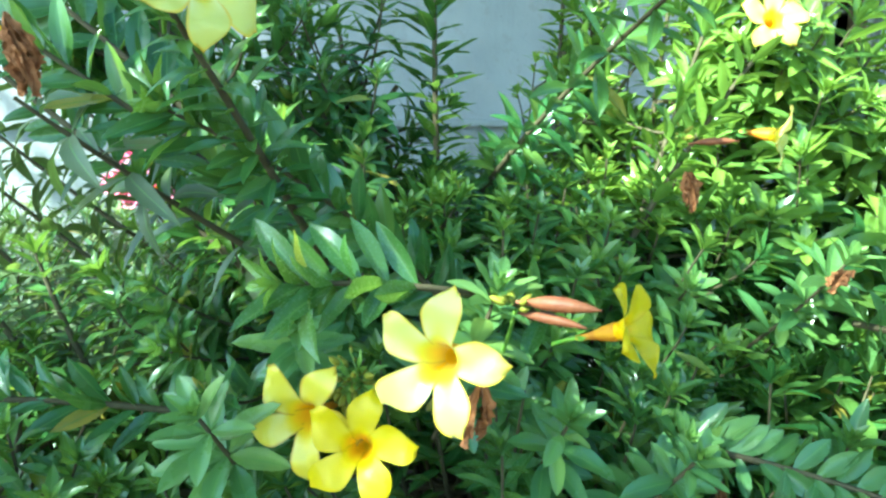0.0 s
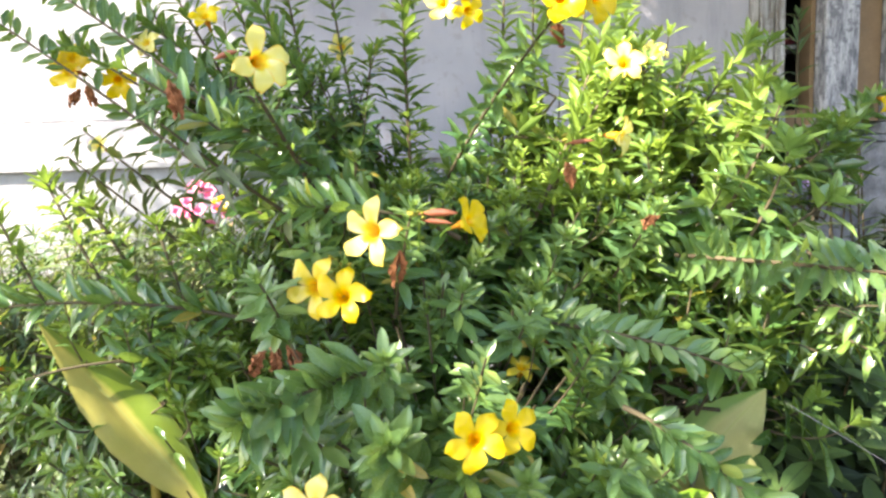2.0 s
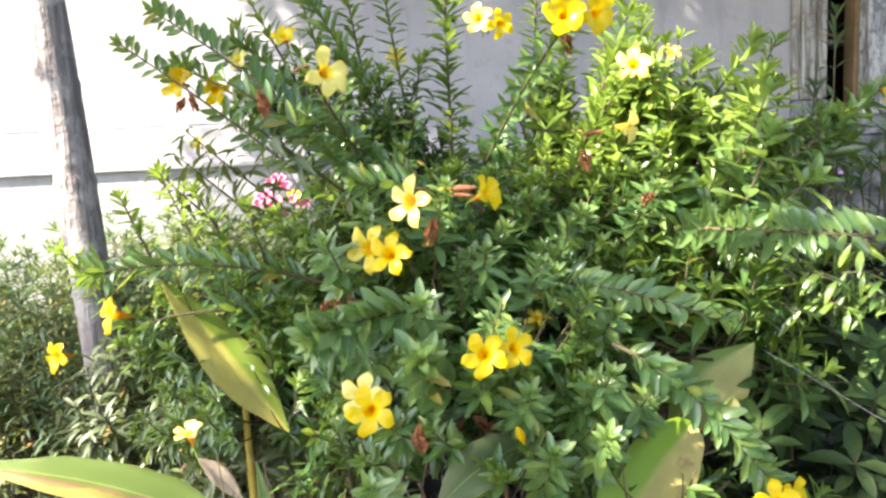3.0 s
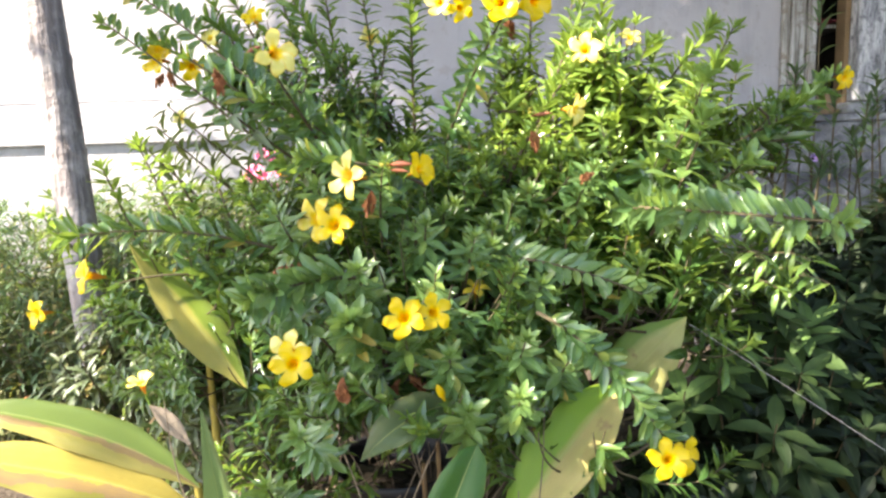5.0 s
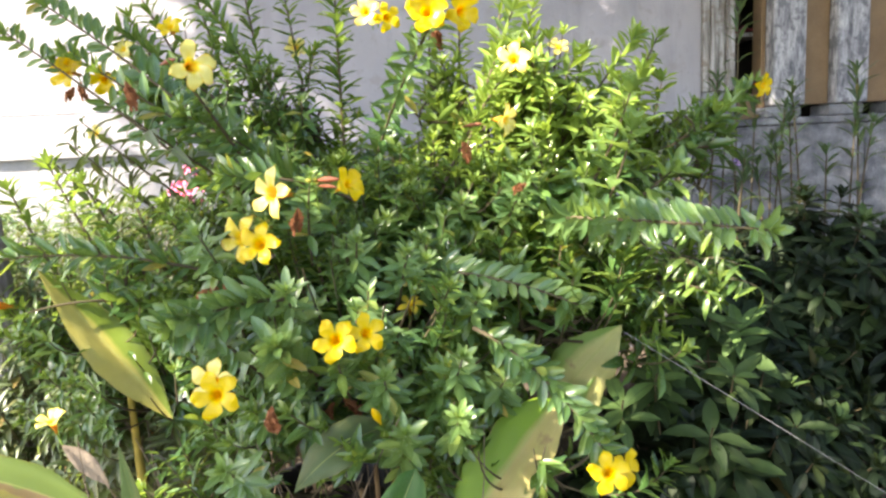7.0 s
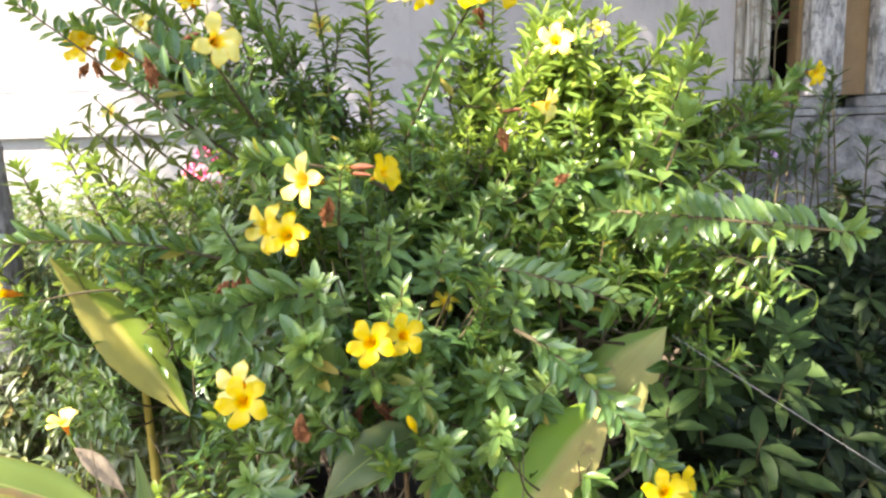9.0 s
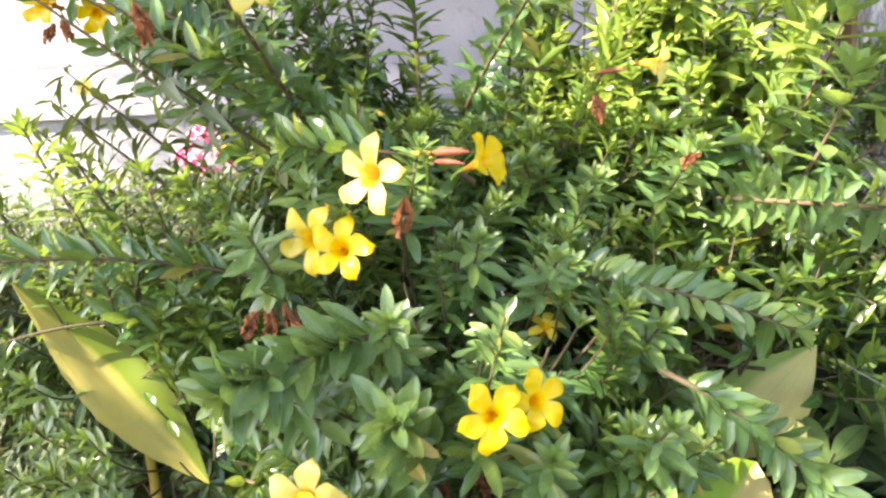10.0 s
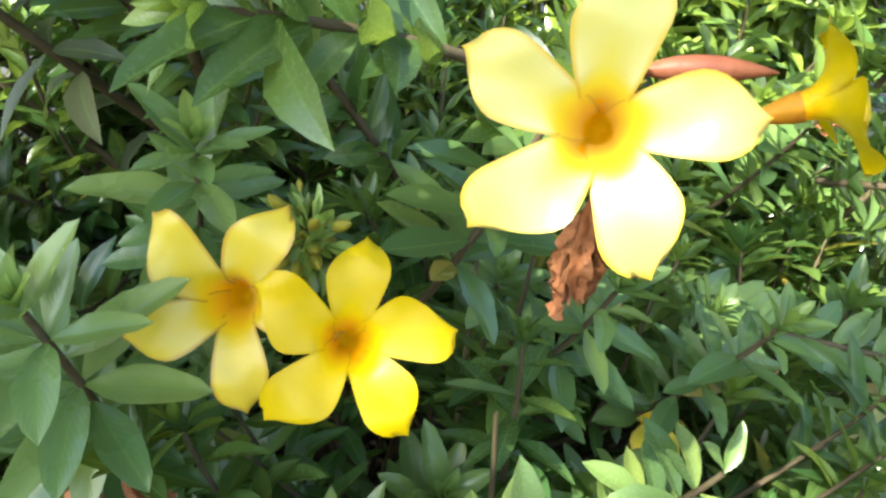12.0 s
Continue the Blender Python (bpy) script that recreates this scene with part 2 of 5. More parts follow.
def broad_material(name, green, yellow, cover, flip=False, spread=0.8, scorch=0.0):
    m = Nodes(name, 0.40, 0.45)
    sep = m.n("SeparateXYZ", Vector=m.n("UVMap").outputs[0])
    off = m.math("ABSOLUTE", m.math("SUBTRACT", sep.outputs[0], 0.5))
    side = m.math("ADD", m.math("MULTIPLY", m.math("SUBTRACT", m.noise(9, 5), 0.5), spread), m.math("ADD", m.math("SUBTRACT", 1.0, sep.outputs[0]) if flip else sep.outputs[0], cover - 0.5))
    patch = m.ramp(side, (0.46, (0, 0, 0)), (0.60, (1, 1, 1)))
    col = m.mix(patch, c4(*green), c4(*yellow))
    col = m.mix(m.math("MULTIPLY", m.noise(26, 5), 0.5), col, c4(*[0.8 * x for x in green]))
    brown = m.ramp(m.math("ADD", m.noise(8, 7, 0.65), m.math("MULTIPLY", m.ramp(side, (0.36, (0, 0, 0)), (0.50, (1, 1, 1)), (0.58, (1, 1, 1)), (0.68, (0, 0, 0))), scorch)), (0.62, (0, 0, 0)), (0.67, (1, 1, 1)))
    col = m.mix(m.math("MULTIPLY", brown, 0.8), col, c4(0.24, 0.145, 0.08))
    margin = m.ramp(m.math("ADD", off, m.math("MULTIPLY", m.math("SUBTRACT", m.noise(30, 4), 0.5), 0.12)), (0.485, (0, 0, 0)), (0.52, (0.8, 0.8, 0.8)))
    col = m.mix(margin, col, c4(0.34, 0.24, 0.08))
    specks = m.ramp(m.noise(130, 3), (0.66, (0, 0, 0)), (0.72, (1, 1, 1)))
    col = m.mix(m.math("MULTIPLY", specks, 0.3), col, c4(0.22, 0.13, 0.05))
    vein = m.n("TexWave", Vector=m.n("Combine" + "XYZ", X=m.math("ADD", m.math("MULTIPLY", off, 1.0), m.math("MULTIPLY", sep.outputs[1], -0.35))).outputs[0], Scale=11.0, Distortion=0.5)
    col = m.mix(m.math("MULTIPLY", vein.outputs[1], 0.16), col, c4(*[x * 0.55 for x in green]))
    fibre = m.n("TexNoise", Vector=m.n("Combine" + "XYZ", X=m.math("MULTIPLY", sep.outputs[0], 22.0), Y=m.math("MULTIPLY", sep.outputs[1], 2.5)).outputs[0], Scale=1.0, Detail=4.0).outputs[0]
    col = m.mix(m.math("MULTIPLY", patch, m.ramp(fibre, (0.42, (0, 0, 0)), (0.62, (0.45, 0.45, 0.45)))), col, c4(*[0.72 * x for x in yellow]))
    col = m.mix(m.math("MULTIPLY", m.math("LESS_THAN", off, 0.012), 0.6), col, c4(0.34, 0.36, 0.10))
    m.bump(m.math("ADD", m.math("ADD", vein.outputs[1], fibre), m.noise(40, 4)), 0.4, 0.002)
    m.color(col)
    tr = m.n("BsdfTranslucent", Color=col)
    mixed = m.n("MixShader", Fac=0.3)
    m.t.links.new(m.b.outputs[0], mixed.inputs[1])
    m.t.links.new(tr.outputs[0], mixed.inputs[2])
    m.t.links.new(mixed.outputs[0], m.t.nodes["Material Output"].inputs[0])
    return m.mat


BROAD_OLIVE = broad_material("broad_leaf_olive", (0.130, 0.185, 0.014), (0.50, 0.42, 0.10), 0.58, True, 0.30)
BROAD_YELLOW = broad_material("broad_leaf_yellowing", (0.140, 0.200, 0.042), (0.40, 0.33, 0.085), 0.42, True, scorch=0.36)
BROAD_GOLD = broad_material("broad_leaf_gold", (0.22, 0.21, 0.040), (0.46, 0.35, 0.065), 0.72, scorch=0.34)
BROAD_GREEN = broad_material("broad_leaf_green", (0.045, 0.13, 0.018), (0.09, 0.19, 0.03), 0.05)
BROAD_DULL = broad_material("broad_leaf_dull", (0.090, 0.128, 0.046), (0.14, 0.165, 0.060), 0.3)
BROAD_FADED = broad_material("broad_leaf_faded", (0.17, 0.27, 0.05), (0.54, 0.49, 0.18), 0.72, False, 0.25)
BROAD_FRESH = broad_material("broad_leaf_fresh", (0.17, 0.25, 0.08), (0.24, 0.29, 0.10), 0.2)
BROAD_PALE = broad_material("broad_leaf_pale", (0.18, 0.31, 0.020), (0.54, 0.42, 0.16), 0.54, False, 0.15)


# ---- mesh helpers ----
def link(name, mesh, material, parent=None, label="", matrix=None):
    if material and not mesh.materials:
        mesh.materials.append(material)
    ob = new(name, mesh)
    if parent:
        ob.parent = parent
    if matrix is not None:
        ob.matrix_basis = matrix
    return tagged(ob, label) if label else ob


def part(name, bm, material, parent=None, label="", matrix=None, smooth=False):
    me = bpy.data.meshes.new(name)
    bm.to_mesh(me)
    bm.free()
    if smooth:
        me.shade_smooth()
    return link(name, me, material, parent, label, matrix)


def thing(name, label, category, group="", kind="", at=(0, 0, 0)):
    ob = new(name)
    ob.location = at
    ob.empty_display_size = 0.05
    return tagged(ob, label, category, group, kind)


def mesh_np(name, verts, quads, uv=None, young=None):
    """A smooth mesh of quads from arrays."""
    me = bpy.data.meshes.new(name)
    me.vertices.add(len(verts))
    me.vertices.foreach_set("co", np.ascontiguousarray(verts, dtype=np.float32).ravel())
    me.loops.add(quads.size)
    me.loops.foreach_set("vertex_index", np.ascontiguousarray(quads, dtype=np.int32).ravel())
    me.polygons.add(len(quads))
    me.polygons.foreach_set("loop_start", np.arange(0, quads.size, 4, dtype=np.int32))
    me.update(calc_edges=True)
    if uv is not None:
        layer = me.uv_layers.new(name="UVMap")
        layer.data.foreach_set("uv", np.ascontiguousarray(uv[quads.ravel()], dtype=np.float32).ravel())
    if young is not None:
        me.attributes.new("young", "FLOAT", "POINT").data.foreach_set("value", np.ascontiguousarray(young, dtype=np.float32))
    me.shade_smooth()
    return me


def grid_quads(rows, cols):
    i = np.arange((rows - 1) * (cols - 1))
    r, c = i // (cols - 1), i % (cols - 1)
    a = r * cols + c
    return np.stack([a, a + 1, a + cols + 1, a + cols], 1)


def leaf_template(ratio, droop, fold, profile=(0.10, 0.55, 0.98, 0.95, 0.55, 0.03), steps=(0, 0.16, 0.38, 0.62, 0.84, 1.0)):
    """Unit leaf along +y, normal +z: six rows of three points."""
    v, uv = [], []
    for t, w in zip(steps, profile):
        for k, u in enumerate((-1, 0, 1)):
            v.append((u * w * ratio, t - 0.25 * droop * t * t, fold * abs(u) * w * ratio - droop * t * t + 0.25 * droop * t))
            uv.append((0.5 + 0.5 * u, t))
    return np.array(v), np.array(uv)


def fine_leaf(ratio, droop, fold, tip=0.45, wave=0.02):
    """Unit leaf along +y, normal +z: eight rows of five points, its halves arched, its edge slightly waved."""
    v, uv = [], []
    for t, w in zip((0, 0.08, 0.20, 0.36, 0.54, 0.72, 0.88, 1.0), (0.09, 0.34, 0.68, 0.94, 1.0, 0.82, tip, 0.02)):
        for u in (-1, -0.55, 0, 0.55, 1):
            rise = fold * w * ratio * (1.15 * abs(u) - 0.35 * u * u) + wave * abs(u) * w * math.sin(9 * t + 2 * u)
            v.append((u * w * ratio, t - 0.25 * droop * t * t, rise - droop * t * t + 0.25 * droop * t))
            uv.append((0.5 + 0.5 * u, t))
    return np.array(v), np.array(uv)


LEAF_QUADS, FINE_QUADS = grid_quads(6, 3), grid_quads(8, 5)
OVAL = [fine_leaf(0.138, d, f, 0.46, w) for d, f, w in ((0.05, 0.45, 0.02), (0.16, 0.6, -0.03), (0.28, 0.4, 0.03), (-0.08, 0.55, 0.02), (0.4, 0.35, -0.02))]
LANCE = [leaf_template(0.115, d, f) for d, f in ((0.25, 0.4), (0.5, 0.4), (0.75, 0.3), (0.1, 0.5))]
SLIM = [leaf_template(0.085, d, f) for d, f in ((0.1, 0.4), (0.35, 0.4), (0.6, 0.3))]
PLAIN = [leaf_template(0.125, d, f) for d, f in ((0.05, 0.35), (0.16, 0.5), (0.28, 0.3), (-0.08, 0.45), (0.4, 0.2))]
ROUND = [fine_leaf(0.172, d, f, 0.54, w) for d, f, w in ((0.05, 0.40, 0.02), (0.14, 0.52, -0.03), (0.22, 0.4, 0.03), (-0.06, 0.5, 0.02))]
BROADER = [fine_leaf(0.185, d, f, 0.48, w) for d, f, w in ((0.10, 0.35, 0.02), (0.18, 0.45, -0.02), (0.04, 0.4, 0.03))]
WIDE = [leaf_template(0.165, d, f) for d, f in ((0.1, 0.3), (0.25, 0.4), (0.45, 0.25))]


def unit(a):
    return a / np.maximum(np.linalg.norm(a, axis=-1, keepdims=True), 1e-9)


class Foliage:
    """Collects leaves as rows of base, direction, normal, length and youth, which also carries sunlit paleness."""

    def __init__(self):
        self.p, self.d, self.n, self.s, self.y = [], [], [], [], []

    def add(self, p, d, n, s, y=0.0):
        self.p.append(p), self.d.append(d), self.n.append(n), self.s.append(s), self.y.append(y)

    def arrays(self):
        p, d, n = (np.array(a, dtype=float) for a in (self.p, self.d, self.n))
        d = unit(d)
        n = unit(n - (n * d).sum(1, keepdims=True) * d)
        return p, d, n, np.array(self.s), np.array(self.y)

    def build(self, name, material, parent, templates, near=0, centre=None, label="", single="leaf"):
        """One joined part, and the leaves nearest to centre as parts of their own."""
        p, d, n, s, y = self.arrays()
        x = np.cross(d, n)
        kind = rng.integers(0, len(templates), len(p))
        alone = np.zeros(len(p), bool)
        if near:
            far = np.linalg.norm(p - np.array(centre), axis=1)
            alone[np.argsort(far)[:near]] = True
        vs, qs, us, ys, count = [], [], [], [], 0
        for k, (tv, tuv) in enumerate(templates):
            m = (kind == k) & ~alone
            if not m.any():
                continue
            q = p[m][:, None] + s[m][:, None, None] * (tv[None, :, :1] * x[m][:, None] + tv[None, :, 1:2] * d[m][:, None] + tv[None, :, 2:] * n[m][:, None])
            c, w = q.shape[:2]
            cells = FINE_QUADS if w == 40 else LEAF_QUADS
            vs.append(q.reshape(-1, 3))
            qs.append((cells[None] + (np.arange(c) * w)[:, None, None]).reshape(-1, 4) + count)
            us.append(np.tile(tuv, (c, 1)))
            ys.append(np.repeat(y[m], w))
            count += c * w
        me = mesh_np(name, np.concatenate(vs), np.concatenate(qs), np.concatenate(us), np.concatenate(ys))
        ob = link(name, me, material, parent, label)
        tagged(ob, kind="stuff")
        if near:
            shared = {}
            for i in np.nonzero(alone)[0]:
                key = (kind[i], int(min(y[i], 0.99) * 3))
                if key not in shared:
                    tv, tuv = templates[key[0]]
                    shared[key] = mesh_np(single, tv, FINE_QUADS if len(tv) == 40 else LEAF_QUADS, tuv, np.full(len(tv), (key[1] + 0.4) / 3))
                r = Matrix((x[i], d[i], n[i])).transposed().to_4x4()
                link(single, shared[key], material, parent, matrix=Matrix.Translation(p[i]) @ r @ Matrix.Scale(float(s[i]), 4))
        return ob


def bezier(a, b, c, n):
    t = np.linspace(0, 1, n)[:, None]
    a, b, c = (np.array(q, dtype=float) for q in (a, b, c))
    return (1 - t) ** 2 * a + 2 * t * (1 - t) * b + t * t * c


def tube_arrays(pts, r0, r1, sides=6):
    pts = np.array(pts, dtype=float)
    tan = unit(np.gradient(pts, axis=0))
    ref = np.where(np.abs(tan[:, 2:]) < 0.9, np.array([[0, 0, 1.0]]), np.array([[1.0, 0, 0]]))
    a = unit(np.cross(tan, ref))
    b = np.cross(tan, a)
    r = np.linspace(r0, r1, len(pts)) if np.isscalar(r0) else np.array(r0)
    ang = np.linspace(0, 2 * np.pi, sides, endpoint=False)
    v = pts[:, None] + r[:, None, None] * (np.cos(ang)[None, :, None] * a[:, None] + np.sin(ang)[None, :, None] * b[:, None])
    i = np.arange((len(pts) - 1) * sides)
    row, c = i // sides, i % sides
    e = (c + 1) % sides
    return v.reshape(-1, 3), np.stack([row * sides + c, row * sides + e, (row + 1) * sides + e, (row + 1) * sides + c], 1)


class Tubes:
    def __init__(self):
        self.v, self.q, self.c = [], [], 0

    def add(self, pts, r0, r1, sides=5):
        v, q = tube_arrays(pts, r0, r1, sides)
        self.v.append(v), self.q.append(q + self.c)
        self.c += len(v)
        return self

    def build(self, name, material, parent=None, label="", kind=""):
        ob = link(name, mesh_np(name, np.concatenate(self.v), np.concatenate(self.q)), material, parent, label)
        return tagged(ob, kind=kind)


def stem(name, pts, r0, r1, material, parent=None, label="", sides=7):
    return Tubes().add(pts, r0, r1, sides).build(name, material, parent, label)


def box(bm, lo, hi, bevel=0.0):
    g = bmesh.ops.create_cube(bm, size=1.0)
    lo, hi = Vector(lo), Vector(hi)
    for v in g["verts"]:
        v.co = Vector([(a + b) / 2 + c * (b - a) for a, b, c in zip(lo, hi, v.co)])
    if bevel:
        edges = list({e for v in g["verts"] for e in v.link_edges})
        bmesh.ops.bevel(bm, geom=edges, offset=bevel, segments=2, affect="EDGES", profile=0.6)


def slab(name, lo, hi, material, parent=None, label="", bevel=0.004):
    bm = bmesh.new()
    box(bm, lo, hi, bevel)
    return part(name, bm, material, parent, label)


def whorls(f, pts, start, gap, length, count=4, lift=0.45, youth=0.35, up=0.35, tip=True, spread=0.25):
    """Leaves in whorls along a shoot, with a young rosette at its end."""
    seg = np.linalg.norm(np.diff(pts, axis=0), axis=1)
    run = np.concatenate([[0], np.cumsum(seg)])
    total, turn = run[-1], rng.uniform(0, 6.28)
    s = start * total
    while s < total:
        p = np.array([np.interp(s, run, pts[:, k]) for k in range(3)])
        q = np.array([np.interp(min(s + 0.01, total), run, pts[:, k]) for k in range(3)])
        o = np.array([np.interp(max(s - 0.01, 0), run, pts[:, k]) for k in range(3)])
        axis = unit(q - o)
        side = unit(np.cross(axis, (0.31, 0.52, 0.79)))
        other = np.cross(axis, side)
        turn += 0.8 + rng.uniform(-0.2, 0.2)
        left = (total - s) / total
        for k in range(count):
            if rng.random() < 0.06:
                continue
            phi = turn + 6.283 * k / count + rng.uniform(-spread, spread)
            out = np.cos(phi) * side + np.sin(phi) * other
            th = lift + rng.uniform(-0.3, 0.3) + (0.25 if left < 0.12 else 0.0)
            d = np.cos(th) * out + np.sin(th) * axis + np.array([0, 0, -0.05])
            n = axis * 0.8 - out * np.sin(th) * 0.5 + np.array([0, 0, up])
            f.add(p + out * 0.002, d, n, length * rng.uniform(0.75, 1.2) * (0.8 if left < 0.1 else 1.0), max(0.0, youth * (1 - left * 2.2)) * rng.uniform(0.5, 1.1))
        s += gap * rng.uniform(0.75, 1.3)
    if tip:
        for ring, (cnt, th, ln, yo) in enumerate(((4, 0.75, 0.72, 0.5), (4, 1.1, 0.48, 0.75), (3, 1.35, 0.28, 1.0))):
            for k in range(cnt):
                phi = turn + 0.8 * ring + 6.283 * k / cnt
                out = np.cos(phi) * side + np.sin(phi) * other
                d = np.cos(th) * out + np.sin(th) * axis
                f.add(pts[-1] + axis * 0.004 * ring, d, axis - out * np.sin(th), length * ln * rng.uniform(0.85, 1.15), yo * min(1.0, youth * 2.0))


# ---- ground ----
bm = bmesh.new()
bmesh.ops.create_grid(bm, x_segments=120, y_segments=120, size=5.0)
for v in bm.verts:
    v.co.z = 0.05 * noise.noise(v.co * 0.9) + 0.02 * noise.noise(v.co * 5.0) - 0.02
rim = [e for e in bm.edges if e.is_boundary]
outer = bmesh.ops.extrude_edge_only(bm, edges=rim)
for v in outer["geom"]:
    if isinstance(v, bmesh.types.BMVert):
        v.co.x, v.co.y, v.co.z = v.co.x * 120, v.co.y * 120, 0.0
tagged(part("ground", bm, SOIL, smooth=True), "bare brown garden soil under the shrubs", "ground", kind="structure")

# ---- house ----
WY = 3.62   # face of the house wall


def house_wall():
    w = thing("wall_house", "lime-plastered house wall, pale and stained, above a cement plinth", "wall", kind="structure")
    slab("plaster", (-6.0, WY, 1.12), (1.63, WY + 0.15, 3.0), PLASTER, w, bevel=0.006)
    slab("plaster", (1.63, WY, 2.3), (6.0, WY + 0.15, 3.0), PLASTER, w, bevel=0.006)
    slab("plaster", (3.36, WY, 1.13), (6.0, WY + 0.15, 2.3), PLASTER, w, bevel=0.006)
    slab("plinth", (-6.0, WY - 0.03, -0.1), (1.57, WY + 0.15, 1.12), PLINTH, w, bevel=0.008)
    for k in range(5):
        x = 1.575 + k * 0.94
        slab("block", (x, WY - 0.035, -0.1), (x + 0.933, WY + 0.15, 0.62), CONCRETE, w, bevel=0.01)
        slab("block", (x - 0.0, WY - 0.035, 0.63), (x + 0.933, WY + 0.15, 1.12), CONCRETE, w, bevel=0.01)
    slab("ledge", (-6.0, WY - 0.06, 1.116), (1.57, WY - 0.002, 1.145), PLINTH, w, bevel=0.006)
    slab("ledge", (1.575, WY - 0.05, 1.124), (6.0, WY + 0.15, 1.158), CONCRETE, w, bevel=0.006)
    slab("mortar_ridge", (-6.0, WY - 0.003, 1.332), (-0.55, WY + 0.01, 1.338), PLASTER, w, bevel=0.001)
    return w


house_wall()


def window():
    w = thing("window_1", "old house window with weathered board frame and concrete mullions", "window", kind="structure")
    for x0, x1, y in ((1.632, 1.668, -0.02), (1.672, 1.704, -0.035), (1.709, 1.750, -0.025), (1.754, 1.790, -0.04)):
        slab("board", (x0, WY + y, 1.31), (x1, WY + 0.08, 2.3), OLDWOOD, w, bevel=0.004)
    slab("sill_block", (1.632, WY - 0.02, 1.16), (1.815, WY + 0.1, 1.306), CONCRETE, w, bevel=0.01)
    slab("jamb", (1.966, WY + 0.03, 1.16), (1.990, WY + 0.12, 2.3), TAN, w, "tan painted jamb")
    for x in (1.992, 2.333, 2.674, 3.015):
        slab("mullion", (x, WY - 0.05, 1.222), (x + 0.173, WY + 0.12, 2.3), LIMEWASH, w, "rough grey concrete mullion", 0.012)
        slab("mullion_base", (x - 0.04, WY - 0.052, 1.16), (x + 0.15, WY + 0.12, 1.216), CONCRETE, w, bevel=0.01)
        slab("panel", (x + 0.175, WY + 0.02, 1.225), (x + 0.339, WY + 0.05, 2.3), TAN, w, "tan wooden panel")
    slab("lower_board", (1.820, WY + 0.05, 1.161), (1.964, WY + 0.09, 1.29), TAN, w)
    slab("shelf", (1.80, WY + 0.14, 1.60), (2.04, WY + 0.5, 1.62), OLDWOOD, w)
    return w


window()
room = thing("room_inside", "bare room behind the window opening, dimness put into its dark wall colour", "room", kind="structure")
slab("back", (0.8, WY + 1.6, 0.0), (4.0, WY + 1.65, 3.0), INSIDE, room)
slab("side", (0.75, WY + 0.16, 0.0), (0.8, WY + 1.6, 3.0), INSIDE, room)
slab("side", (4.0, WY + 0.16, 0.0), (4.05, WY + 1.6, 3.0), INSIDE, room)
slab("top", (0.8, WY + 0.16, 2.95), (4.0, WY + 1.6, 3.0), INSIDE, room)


def cloth():
    bm = bmesh.new()
    bmesh.ops.create_grid(bm, x_segments=30, y_segments=14, size=1.0)
    for v in bm.verts:
        x, y = v.co.x, v.co.y
        v.co = Vector((1.90 + 0.11 * x, WY + 0.28 + 0.12 * y, 1.647 + 0.02 * noise.noise(Vector((x * 4, y * 3, 0))) + 0.012 * math.sin(9 * x + 3 * y)))
    return tagged(part("folded_cloth", bm, CLOTH, smooth=True), "crumpled dark red cloth lying on the inside shelf", "cloth")


cloth()
# unseen wall added at the right to cut skylight on the hedge
side_wall = thing("wall_sky_block", "plain grey wall, unseen, added to keep skylight off the right side", "wall", kind="structure")
slab("garden_wall_body", (3.9, -4.0, -0.1), (4.05, WY - 0.08, 2.4), CONCRETE, side_wall, bevel=0.01)
roof = thing("roof", "grey sheet roof eave above the house wall", "roof", kind="structure")
slab("sheet", (-6.5, WY - 0.35, 3.0), (6.5, WY + 4.0, 3.05), ROOF, roof)

# ---- shrub ----
shrub = thing("allamanda_shrub", "leafy green shrub full of yellow trumpet flowers", "shrub", at=(0, 0, 0))
ROOT = np.array((0.02, 1.85, 0.0))
leaves, twigs = Foliage(), Tubes()
MOUNDS = [  # centre, radii, shoots
    ((-0.10, 1.72, 0.60), (0.42, 0.50, 0.33), 162),
    ((0.02, 2.02, 0.84), (0.46, 0.40, 0.27), 135),
    ((-0.32, 1.98, 0.90), (0.28, 0.36, 0.28), 70),
    ((0.48, 2.02, 0.92), (0.32, 0.34, 0.32), 80),
    ((0.34, 1.72, 0.62), (0.34, 0.34, 0.22), 94),
    ((-0.58, 1.90, 0.50), (0.36, 0.42, 0.36), 70),
    ((0.28, 1.45, 0.42), (0.26, 0.26, 0.20), 36),
    ((-0.34, 1.36, 0.40), (0.22, 0.20, 0.20), 12),
    ((-0.70, 1.78, 0.70), (0.25, 0.24, 0.19), 44),
    ((0.74, 1.90, 0.68), (0.26, 0.18, 0.11), 22),
    ((-0.50, 1.90, 1.26), (0.22, 0.18, 0.14), 12),
    ((-0.24, 2.02, 1.16), (0.16, 0.18, 0.20), 12),
    ((0.44, 2.00, 1.20), (0.20, 0.20, 0.17), 30),
    ((0.18, 2.12, 1.14), (0.07, 0.08, 0.22), 14),
    ((0.14, 1.90, 0.94), (0.24, 0.22, 0.14), 30),
    ((0.62, 2.00, 1.13), (0.24, 0.22, 0.13), 22),
    ((0.86, 1.98, 1.08), (0.14, 0.12, 0.06), 6),
    ((0.20, 2.45, 0.62), (0.70, 0.28, 0.50), 90),
    ((-0.40, 2.36, 0.48), (0.50, 0.28, 0.42), 60),
    ((0.70, 2.40, 0.40), (0.40, 0.28, 0.36), 40),
]
